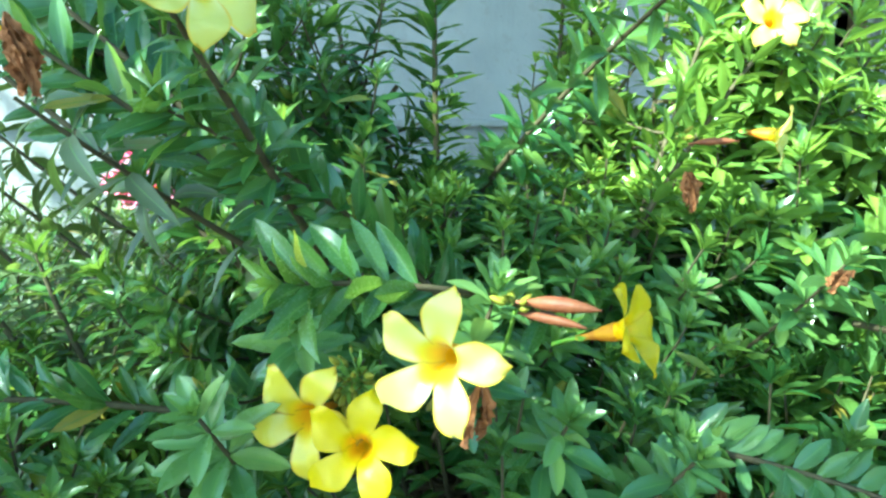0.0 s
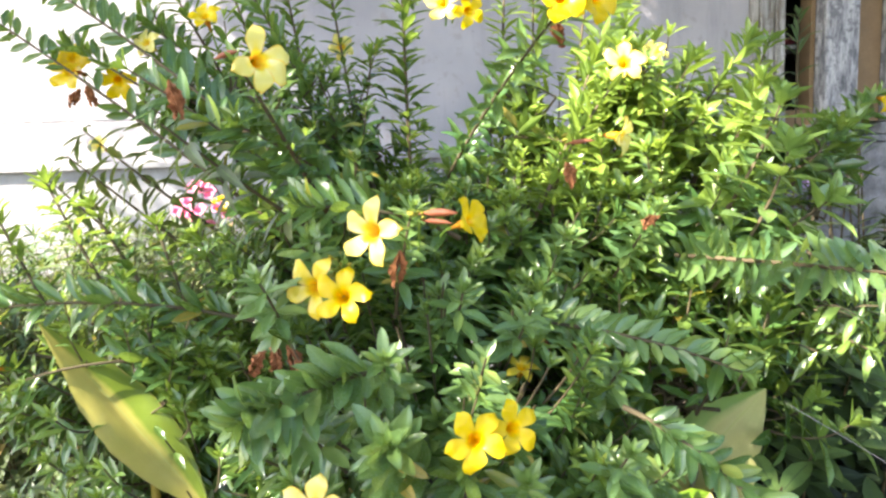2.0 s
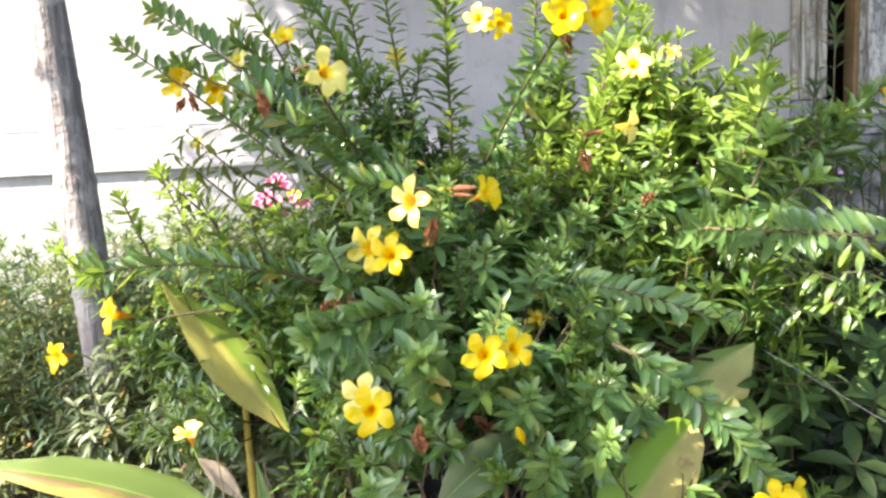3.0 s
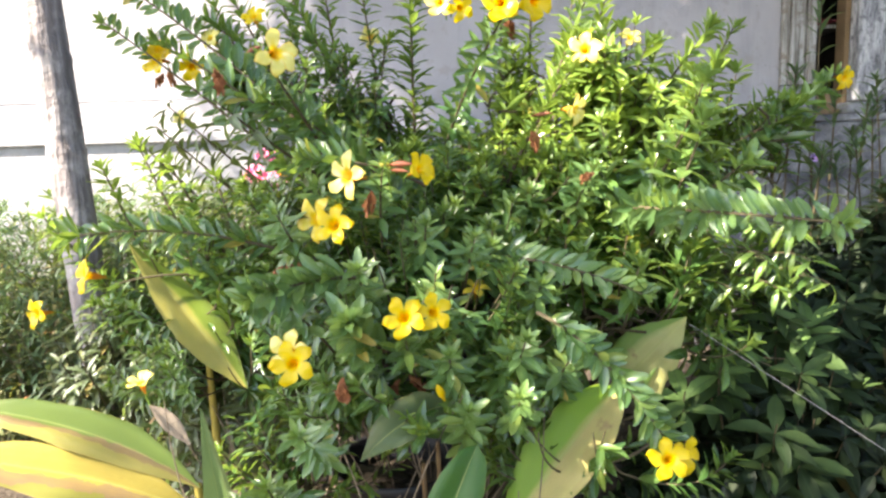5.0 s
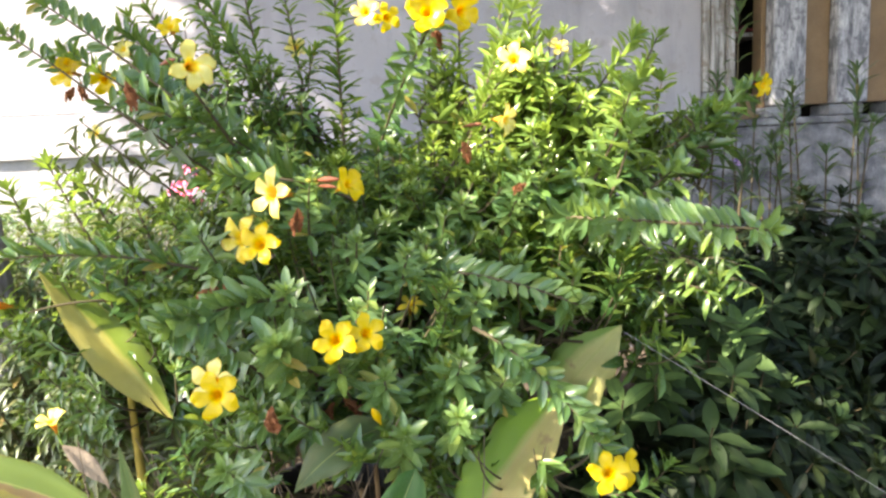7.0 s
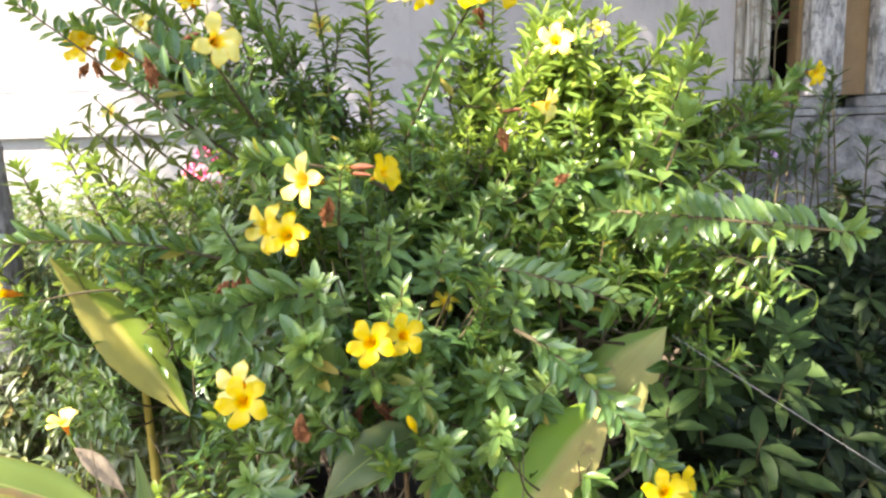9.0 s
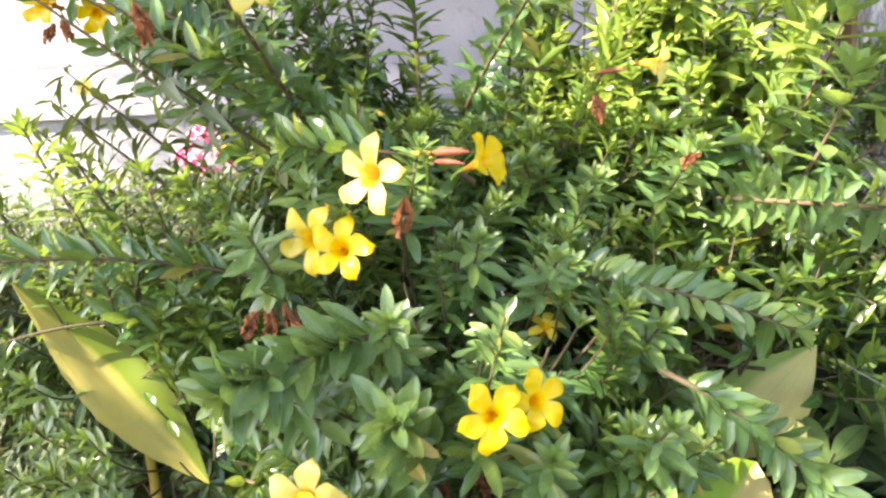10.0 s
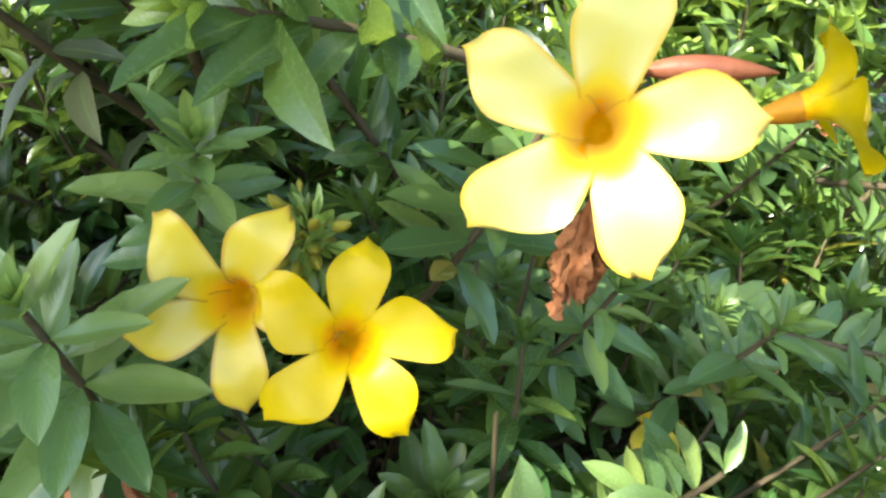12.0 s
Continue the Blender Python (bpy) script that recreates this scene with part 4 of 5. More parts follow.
# ---- flowers ----
def petal_mesh(name, length, width, skew, cup, reflex, material):
    """A petal: its foot lines the funnel, its blade spreads and leans to one side."""
    rows, cols = 13, 9
    v, uv = [], []
    for i in range(rows):
        t = i / (rows - 1)
        s = max(0.0, (t - 0.2) / 0.8)
        foot = 0.0078 + 0.0012 * min(t, 0.2) / 0.2
        w = foot + (width - foot) * math.sin(min(1.0, s / 0.6) * math.pi / 2) ** 0.9
        w *= max(0.0, 1 - max(0.0, (s - 0.45) / 0.55) ** 2.0) ** 0.72 + 0.012
        for j in range(cols):
            u = 2 * j / (cols - 1) - 1
            if t < 0.2:
                r, z = 0.0065 + 0.0075 * t / 0.2, -0.020 + 0.020 * (t / 0.2) ** 0.8
            else:
                r = 0.014 + s * length * (1 - 0.07 * u * u * s)
                z = cup * math.sin(s * 2.2) * length - reflex * s * s * length
            bend = max(0.0, 1 - max(0.0, t - 0.2) / 0.25) if t >= 0.2 else 1.0
            a = u * w / max(r, 0.008)
            x = bend * r * math.sin(a) + (1 - bend) * u * w
            y = bend * r * math.cos(a) + (1 - bend) * r
            x += skew * s * s * length
            y += skew * u * w * s * 1.1
            z += s * (0.16 * w * u * u + 0.14 * w * math.sin(2.6 * u + 4 * s + 40 * skew) + 0.05 * w * math.sin(9 * s + 5 * u + 70 * skew))
            v.append((x, y, z)), uv.append((0.5 + 0.5 * u, t))
    me = mesh_np(name, np.array(v), grid_quads(rows, cols), np.array(uv))
    me.materials.append(material)
    return me


def revolve(name, profile, material, sides=14, flute=0.0):
    v = []
    for r, z in profile:
        for k in range(sides):
            a = 2 * math.pi * k / sides
            rr = r * (1 + flute * math.cos(5 * a))
            v.append((rr * math.cos(a), rr * math.sin(a), z))
    n = len(profile)
    i = np.arange((n - 1) * sides)
    row, c = i // sides, i % sides
    e = (c + 1) % sides
    me = mesh_np(name, np.array(v), np.stack([row * sides + c, row * sides + e, (row + 1) * sides + e, (row + 1) * sides + c], 1))
    me.materials.append(material)
    return me


FLOWER_MESH = {}


def flower(at, facing, size, tone, roll, cup=0.22, reflex=0.16, stalk=0.03, petals=5, slim=1.0, turns=None):
    """A trumpet flower whose throat lies at at and looks along facing; size is its breadth."""
    mat = {"pale": PALE, "golden": GOLD, "yellow": PETAL}[tone]
    key = (tone, round(cup, 2), round(reflex, 2), slim)
    if key not in FLOWER_MESH:
        FLOWER_MESH[key] = [petal_mesh("petal", 0.037, 0.0175 * k * slim, s, cup, reflex, mat) for k, s in ((1.0, 0.16), (1.08, 0.24), (0.94, 0.10))]
    if "throat" not in FLOWER_MESH:
        FLOWER_MESH["throat"] = revolve("throat", ((0.0096, -0.0110), (0.0083, -0.0160), (0.0064, -0.0220), (0.0042, -0.0280), (0.0026, -0.0330), (0.0, -0.0340)), THROAT, 15, 0.05)
        FLOWER_MESH["tube"] = revolve("flower", ((0.0098, -0.015), (0.0094, -0.018), (0.0088, -0.022), (0.0076, -0.028), (0.0050, -0.037), (0.0034, -0.046), (0.0034, -0.058), (0.0005, -0.060)), TUBE, 15, 0.05)
    z = Vector(facing).normalized()
    q = z.to_track_quat("Z", "Y").to_matrix().to_4x4()
    k = size / 0.098
    m = Matrix.Translation(at) @ q @ Matrix.Rotation(radians(roll), 4, "Z") @ Matrix.Scale(k, 4)
    ob = link("flower", FLOWER_MESH["tube"], TUBE, shrub, {"pale": "pale yellow", "golden": "golden yellow", "yellow": "vivid yellow"}[tone] + " five-petalled trumpet flower", m)
    link("throat", FLOWER_MESH["throat"], THROAT, ob, "orange throat")
    for j, turn in enumerate(turns or [72 * k for k in range(petals)]):
        me = FLOWER_MESH[key][(j * 2 + int(roll)) % 3]
        link("petal", me, mat, ob, matrix=Matrix.Rotation(radians(turn) + rng.uniform(-0.08, 0.08), 4, "Z") @ Matrix.Rotation(rng.uniform(-0.14, 0.10), 4, "X"))
    sep = Foliage()
    for j in range(5):
        a = 2 * math.pi * j / 5
        o = np.array((math.cos(a), math.sin(a), 0))
        sep.add(o * 0.002 + (0, 0, -0.060), o * 0.35 + (0, 0, 0.9), o, 0.016)
    tv, tuv = SLIM[0]
    p, d, n, s, _ = sep.arrays()
    x = np.cross(d, n)
    vv = (p[:, None] + s[:, None, None] * (tv[None, :, :1] * x[:, None] * 2 + tv[None, :, 1:2] * d[:, None] + tv[None, :, 2:] * n[:, None])).reshape(-1, 3)
    qq = (LEAF_QUADS[None] + (np.arange(5) * len(tv))[:, None, None]).reshape(-1, 4)
    link("calyx", mesh_np("calyx", vv, qq, np.tile(tuv, (5, 1))), CALYX, ob)
    end = m @ Vector((0, 0, -0.058))
    back = -z
    pts = bezier(end, end + back * stalk * 0.7, end + back * stalk + Vector((0, 0.02, -stalk * 0.8)), 7)
    stem("stalk", pts, 0.0018, 0.0020, CALYX, shrub, sides=5)
    return ob


F = flower
F((-0.222, 1.328, 1.003), (-0.62, -0.75, 0.14), 0.098, "pale", -3, slim=0.83)
F((-0.082, 1.352, 1.010), (0.72, -0.62, 0.32), 0.069, "yellow", 36, 0.34, 0.06, stalk=0.012, slim=1.3)
F((-0.904, 2.306, 1.168), (-0.2, -0.8, 0.4), 0.055, "pale", 12, 0.5, 0.0)
F((-0.269, 1.426, 0.899), (-0.24, -0.92, 0.30), 0.093, "yellow", -4, slim=0.9)
F((-0.312, 1.470, 0.908), (-0.42, -0.87, 0.20), 0.104, "golden", 46, 0.26, 0.22, slim=0.78)
F((-0.111, 1.180, 0.761), (-0.05, -0.93, 0.30), 0.078, "yellow", 36)
F((-0.060, 1.200, 0.764), (0.30, -0.90, 0.25), 0.072, "yellow", 12)
F((-0.285, 1.078, 0.715), (0.05, -0.95, 0.25), 0.076, "yellow", 30)
F((-0.299, 1.120, 0.722), (-0.25, -0.92, 0.25), 0.078, "pale", 66)
F((0.330, 1.118, 0.520), (-0.05, -0.90, 0.35), 0.074, "yellow", 14)
F((0.367, 1.142, 0.516), (0.45, -0.82, 0.25), 0.066, "yellow", 50)
F((0.321, 1.820, 1.285), (-0.15, -0.92, 0.30), 0.092, "pale", 5)
F((0.280, 1.724, 1.131), (0.72, -0.62, -0.10), 0.082, "pale", 30, 0.3, 0.1)
F((-0.368, 1.430, 1.246), (0.50, -0.85, 0.02), 0.096, "pale", 0, 0.34, 0.22, slim=0.95, turns=(8, -78, -125, -172, -245))
F((1.089, 2.031, 1.210), (0.35, -0.88, -0.20), 0.074, "yellow", 15)
F((0.085, 1.462, 1.336), (0.00, -0.95, 0.05), 0.084, "yellow", 20, 0.36, 0.10, slim=1.25)
F((0.160, 1.513, 1.345), (0.40, -0.80, -0.15), 0.082, "yellow", 44, 0.36, 0.12, slim=1.2)
F((-0.044, 1.900, 1.426), (-0.20, -0.95, 0.05), 0.080, "pale", 12)
F((0.010, 1.900, 1.410), (0.30, -0.85, -0.20), 0.077, "yellow", 30)
F((-0.900, 1.620, 0.775), (-0.70, -0.64, 0.26), 0.095, "yellow", 10, 0.25, 0.16, slim=1.15)
F((-1.040, 1.640, 0.680), (-0.45, -0.85, 0.15), 0.078, "yellow", 44)
F((-0.860, 2.041, 1.326), (-0.25, -0.92, 0.10), 0.100, "yellow", 0, 0.30, 0.10)
F((-0.845, 2.030, 1.348), (0.10, -0.90, 0.35), 0.080, "yellow", 40, 0.30, 0.10)
F((-0.740, 1.980, 1.290), (0.10, -0.80, -0.45), 0.085, "yellow", 10, 0.3, 0.1)
F((-0.529, 1.880, 1.402), (-0.10, -0.70, 0.55), 0.070, "yellow", 25)
F((-0.645, 1.870, 1.350), (-0.30, -0.80, 0.30), 0.060, "pale", 25)
F((-0.270, 2.260, 1.400), (0.20, -0.92, 0.10), 0.070, "pale", 33)
F((0.494, 2.060, 1.345), (0.10, -0.75, 0.60), 0.070, "pale", 18)
F((-0.615, 1.254, 0.630), (-0.05, -0.35, 0.93), 0.052, "pale", 18, 0.5, 0.0)
F((0.025, 1.530, 0.740), (0.10, -0.45, 0.88), 0.066, "golden", 40, 0.1, 0.30, slim=0.75)


def wilted(at, lean, length):
    """A dried flower: five shrivelled petals folded round one another, hanging."""
    vs, qs, count = [], [], 0
    seed = at[0] * 53 + at[2] * 31
    for k in range(7):
        a0 = 2 * math.pi * k / 7 + rng.uniform(-0.4, 0.4)
        ln, turn = length * rng.uniform(0.65, 1.05), rng.uniform(0.3, 1.8)
        for i in range(19):
            t = i / 18
            r = 0.0015 + 0.0088 * length / 0.05 * math.sin(math.pi * min(1.0, t * 0.86) ** 1.3) ** 0.8
            for j in range(7):
                u = j / 3 - 1
                a = a0 + u * 0.62 * (1 - 0.4 * t) + turn * t
                n = noise.noise(Vector((seed + k * 3.1, t * 6.0, u * 2.0))) * 0.008 + noise.noise(Vector((seed + k * 2.3, t * 17.0, u * 6.0))) * 0.0045
                rr = max(0.0008, r * (0.55 + 0.45 * u * u) + n * min(1.0, t * 2))
                drop = -t * ln + 0.004 * noise.noise(Vector((seed + k, u * 4.0, t * 3.0))) * t
                vs.append((rr * math.cos(a) + 0.004 * math.sin(3 * t + seed), rr * math.sin(a), drop))
        qs.append(grid_quads(19, 7) + count)
        count += 133
    me = mesh_np("wilted_flower", np.array(vs), np.concatenate(qs))
    q = Vector((0, 0, -1)).rotation_difference(Vector(lean)).to_matrix().to_4x4()
    return link("wilted_flower", me, WILT, shrub, "shrivelled brown dead flower", Matrix.Translation(at) @ q)


for at, lean, ln in (((-0.186, 1.376, 0.970), (0.02, 0, -1), 0.054), ((-0.498, 1.458, 1.225), (0.05, 0, -1), 0.055), ((-0.220, 1.151, 0.665), (0.15, 0, -1), 0.05),
                     ((0.181, 1.765, 1.09), (0, 0, -1), 0.06), ((0.081, 1.565, 0.775), (0, 0, -1), 0.03), ((0.130, 1.560, 0.765), (0, 0, -1), 0.03),
                     ((-0.378, 1.500, 0.818), (-0.2, -0.3, -1), 0.056), ((-0.362, 1.500, 0.812), (0.3, -0.2, -1), 0.052), ((-0.350, 1.487, 0.790), (0.5, -0.3, -0.8), 0.050), ((-0.396, 1.510, 0.800), (-0.6, -0.2, -0.7), 0.046),
                     ((-0.12, 1.40, 0.585), (0.5, -0.3, -0.8), 0.045), ((-0.14, 1.41, 0.57), (-0.5, -0.3, -0.7), 0.04), ((-0.095, 1.40, 0.565), (0.8, -0.2, -0.4), 0.045), ((0.112, 1.580, 1.335), (0.05, 0, -1), 0.055), ((-0.80, 1.99, 1.29), (0, 0, -1), 0.05), ((-0.83, 2.0, 1.28), (-0.3, 0, -1), 0.045), ((0.30, 1.60, 0.985), (-0.6, 0, -0.5), 0.04)):
    wilted(at, lean, ln)

BUD_MESH = [revolve("bud", ((0.0005, 0), (0.0024 * k, 0.002), (0.0030 * k, 0.005), (0.0022 * k, 0.009 * k), (0.0003, 0.012 * k)), BUD, 8) for k in (0.55, 0.8, 1.15)]
for centre, count, r in (((-0.268, 1.492, 0.930), 34, 0.020), ((-0.150, 1.405, 1.012), 9, 0.010), ((0.165, 1.765, 1.130), 8, 0.012)):
    stem("stalk", bezier(np.array(centre) + (0, 0.05, -0.06), np.array(centre) + (0, 0.02, -0.03), centre, 6), 0.002, 0.0015, CALYX, shrub)
    for k in range(count):
        o = unit(rng.normal(size=3) + (0, -0.3, 0.5))
        at = np.array(centre) + o * r * rng.uniform(0.2, 1.0) * (1.0, 0.8, 1.3)
        q = Vector(o).to_track_quat("Z", "Y").to_matrix().to_4x4()
        link("bud", BUD_MESH[k % 3], BUD, shrub, matrix=Matrix.Translation(at) @ q)


def closed_bud(at, to, width, material, label):
    pts = bezier(at, (Vector(at) + Vector(to)) / 2 + Vector((0, 0, 0.003)), to, 12)
    r = width * np.array((0.25, 0.35, 0.5, 0.75, 0.95, 1.0, 1.0, 0.95, 0.8, 0.6, 0.35, 0.05))
    v, q = tube_arrays(pts, r, None, 8)
    link("closed_bud", mesh_np("closed_bud", v, q), material, shrub, label)


RUST = mottled("rusty_bud", (0.17, 0.050, 0.026), (0.27, 0.095, 0.042), 50, 0.5, 160, 0.4, 0.002)
closed_bud((-0.150, 1.405, 1.018), (-0.098, 1.365, 1.020), 0.0060, RUST, "closed rust-brown flower bud")
closed_bud((-0.150, 1.410, 1.008), (-0.105, 1.372, 1.005), 0.0042, RUST, "closed rust-brown flower bud")
closed_bud((-0.046, 1.235, 0.588), (-0.060, 1.222, 0.624), 0.0075, PETAL, "closed yellow flower bud")
closed_bud((0.175, 1.760, 1.120), (0.225, 1.725, 1.125), 0.0050, RUST, "closed rust-brown flower bud")
closed_bud((-0.440, 1.480, 1.255), (-0.400, 1.450, 1.262), 0.0050, RUST, "closed rust-brown flower bud")
closed_bud((-0.072, 1.49, 0.515), (-0.058, 1.485, 0.478), 0.0060, PETAL, "fallen yellow petal caught on leaves")

# ---- broad leaves ----
def broad_leaf(parent, base, bend, tip, width, normal, material, label="", twist=0.35, name="blade", blunt=False):
    """A broad blade: folded along its rib, waved at the edge, drawn out to a point."""
    rows, cols = 25, 13
    pts = bezier(base, bend, tip, rows)
    tan = unit(np.gradient(pts, axis=0))
    nrm = unit(np.array(normal, dtype=float))
    seed = pts[0, 0] * 17 + pts[0, 2] * 11
    v, uv = [], []
    for i, (p, d) in enumerate(zip(pts, tan)):
        t = i / (rows - 1)
        n = unit(nrm - (nrm @ d) * d)
        x = np.cross(d, n)
        a = twist * (t - 0.4)
        n, x = n * math.cos(a) + x * math.sin(a), x * math.cos(a) - n * math.sin(a)
        w = width * 0.5 * (math.sin(math.pi * t ** 0.95) ** 1.1 * (1 - 0.12 * t) * 1.08 + 0.03 if t < 1 else 0.004)
        if blunt:
            w = width * 0.5 * (min(1.0, t / 0.4) ** 0.8 * (1 - t ** 5) ** 0.6 + 0.02)
        for j in range(cols):
            u = 2 * j / (cols - 1) - 1
            edge = 1 + 0.11 * noise.noise(Vector((t * 9, u * 0.5, seed))) + (0.05 * noise.noise(Vector((t * 30, u, seed))) if abs(u) > 0.9 else 0)
            h = abs(u) * 0.42 * w + 0.22 * w * noise.noise(Vector((t * 5, u * 1.3, seed + 4))) * abs(u) - 0.25 * w * u * u * u * u
            v.append(p + x * u * w * edge + n * h), uv.append((0.5 + 0.5 * u, t))
    return link(name, mesh_np(name, np.array(v), grid_quads(rows, cols), np.array(uv)), material, parent, label)


canna_a = thing("broad_leaved_plant", "broad-leaved plant with yellowing ribbed blades beside the shrub", "plant", "broad-leaved plants")
broad_leaf(canna_a, (-0.521, 1.583, 0.499), (-0.666, 1.670, 0.643), (-0.780, 1.600, 0.851), 0.106, (0.38, -0.86, 0.34), BROAD_OLIVE, "upright blade, green turning yellow", 0.15)
broad_leaf(canna_a, (-0.513, 1.235, 0.427), (-0.676, 1.212, 0.584), (-0.967, 1.165, 0.631), 0.079, (0.30, -0.70, 0.65), BROAD_YELLOW, "large arching blade, green and yellow")
broad_leaf(canna_a, (-0.513, 1.212, 0.392), (-0.699, 1.165, 0.514), (-0.967, 1.118, 0.555), 0.099, (0.10, -0.75, 0.65), BROAD_GOLD, "large arching blade, mostly yellow")
broad_leaf(canna_a, (-0.559, 1.235, 0.374), (-0.699, 1.200, 0.374), (-0.839, 1.188, 0.339), 0.058, (0.10, -0.75, 0.65), BROAD_GOLD, "drooping ochre blade")
broad_leaf(canna_a, (-0.455, 1.260, 0.060), (-0.470, 1.235, 0.320), (-0.500, 1.235, 0.585), 0.062, (0.3, -0.9, 0.2), BROAD_FRESH, "narrow young blade")
broad_leaf(canna_a, (-0.535, 1.262, 0.500), (-0.575, 1.258, 0.560), (-0.605, 1.255, 0.585), 0.030, (0.2, -0.8, 0.5), PALELEAF, "dried papery blade")
stem("stalk", bezier((-0.630, 1.680, 0.0), (-0.635, 1.670, 0.30), (-0.630, 1.640, 0.580), 12), 0.015, 0.007, STALK, canna_a)
stem("stalk", bezier((-0.510, 1.300, 0.0), (-0.510, 1.280, 0.2), (-0.520, 1.240, 0.430), 12), 0.014, 0.008, STALK, canna_a)
canna_b = thing("broad_leaved_plant", "broad-leaved plant with green and pale blades under the shrub", "plant", "broad-leaved plants")
broad_leaf(canna_b, (-0.030, 1.320, 0.550), (-0.120, 1.24, 0.570), (-0.205, 1.220, 0.480), 0.085, (0.1, -0.75, 0.6), BROAD_DULL, "drooping dull green blade")
broad_leaf(canna_b, (-0.090, 1.130, 0.260), (-0.050, 1.120, 0.420), (0.010, 1.180, 0.525), 0.100, (0.1, -0.95, 0.2), BROAD_GREEN, "glossy dark green blade with a rounded tip", blunt=True)
broad_leaf(canna_b, (0.060, 1.330, 0.260), (0.180, 1.340, 0.430), (0.315, 1.430, 0.535), 0.145, (-0.25, -0.8, 0.5), BROAD_PALE, "ragged blade, half green and half faded tan", blunt=True)
broad_leaf(canna_b, (0.385, 1.520, 0.455), (0.415, 1.500, 0.505), (0.425, 1.505, 0.555), 0.050, (0.1, -0.9, 0.3), BROAD_FADED, "small curled faded blade", blunt=True)
broad_leaf(canna_b, (0.335, 1.630, 0.430), (0.420, 1.600, 0.550), (0.520, 1.610, 0.640), 0.140, (-0.2, -0.85, 0.4), BROAD_FADED, "pale yellow-green blade", 0.1)
stem("stalk", bezier((-0.020, 1.300, 0.0), (-0.030, 1.310, 0.3), (-0.030, 1.320, 0.550), 10), 0.011, 0.006, BROAD_GREEN, canna_b)
stem("stalk", bezier((0.050, 1.200, 0.0), (0.0, 1.120, 0.2), (-0.080, 1.130, 0.300), 10), 0.011, 0.006, BROAD_GREEN, canna_b)
stem("stalk", bezier((0.060, 1.220, 0.0), (0.060, 1.330, 0.2), (0.060, 1.330, 0.340), 10), 0.011, 0.006, BROAD_GREEN, canna_b)
stem("stalk", bezier((0.160, 1.300, 0.0), (0.300, 1.600, 0.25), (0.345, 1.650, 0.470), 10), 0.011, 0.006, BROAD_GREEN, canna_b)

def plant_pot(at, r, h):
    """A round pot: tapered wall, rolled rim, thickness, filled with soil."""
    ob = thing("plant_pot", "black plastic plant pot half hidden under the shrub", "pot", at=at)
    wall = revolve("pot_wall", ((0.0, 0.004), (r * 0.72, 0.0), (r * 0.76, 0.006), (r * 0.97, h * 0.90), (r * 1.04, h * 0.905), (r * 1.05, h * 0.985), (r * 1.02, h), (r * 0.97, h * 0.985), (r * 0.94, h * 0.90), (r * 0.90, h * 0.72)), POT, 40)
    link("pot_wall", wall, POT, ob)
    bm = bmesh.new()
    bmesh.ops.create_circle(bm, cap_ends=True, segments=40, radius=r * 0.915)
    bmesh.ops.translate(bm, verts=bm.verts, vec=(0, 0, h * 0.80))
    part("pot_soil", bm, SOIL, ob, "dark soil in the pot")
    return ob


plant_pot((-0.17, 1.56, 0.0), 0.15, 0.33)
for k in range(5):
    x, y, z = rng.uniform(-0.11, -0.02), rng.uniform(1.33, 1.42), rng.uniform(0.30, 0.50)
    stem("dead_stalk", bezier((x + rng.uniform(0.0, 0.05), y + 0.04, -0.02), (x + rng.uniform(-0.02, 0.03), y, 0.2), (x + rng.uniform(-0.04, 0.04), y, z), 14), rng.uniform(0.007, 0.013), rng.uniform(0.003, 0.007), DEADSTALK, canna_b, "dead brown stalk")

# ---- dry sticks under the shrub ----
sticks = Tubes()
for k in range(64):
    a = np.array((rng.uniform(-0.50, 0.02), rng.uniform(1.15, 1.75), rng.uniform(0.0, 0.1)))
    b = a + np.array((rng.uniform(-0.25, 0.25), rng.uniform(-0.1, 0.15), rng.uniform(0.25, 0.55)))
    sticks.add(bezier(a, (a + b) / 2 + rng.normal(size=3) * 0.09, b, 9), 0.0030, 0.0010, 4)
sticks.build("dry_tangle", DEADTWIG, shrub, "tangle of dry grey-brown twigs", "stuff")

# ---- hedge ----
hedge = thing("shaded_hedge_shrub", "dense green shrub with long leaves, deep shade put into its dark colour", "shrub")
hl, ht, hy = Foliage(), Tubes(), Foliage()
for centre, radii, count in (((1.55, 2.45, 0.35), (0.60, 0.45, 0.50), 150), ((1.10, 2.15, 0.22), (0.36, 0.36, 0.34), 80), ((0.85, 1.75, 0.15), (0.45, 0.35, 0.28), 70), ((1.90, 2.20, 0.30), (0.5, 0.5, 0.50), 90)):
    c, r = np.array(centre), np.array(radii)
    stem("stem", bezier((c[0], c[1], 0), (c[0], c[1], c[2] / 2), c, 6), 0.016, 0.008, TWIG, hedge)
    made = 0
    while made < count:
        o = unit(rng.normal(size=3))
        if o[2] < -0.3 or o[1] > 0.6:
            continue
        made += 1
        tip = c + r * o * rng.uniform(0.8, 1.05)
        lead = unit(o / r * 0.5 + np.array((0, -0.2, 0.9)))
        pts = bezier(tip - lead * 0.18 - o * 0.08, tip - lead * 0.1, tip, 7)
        ht.add(pts, 0.003, 0.0018)
        whorls(hl, pts, 0.2, 0.034, rng.uniform(0.090, 0.120), 4, lift=-0.05, up=0.5, youth=rng.choice((0.0, 0.1, 0.5), p=(0.55, 0.3, 0.15)), tip=rng.random() < 0.5)
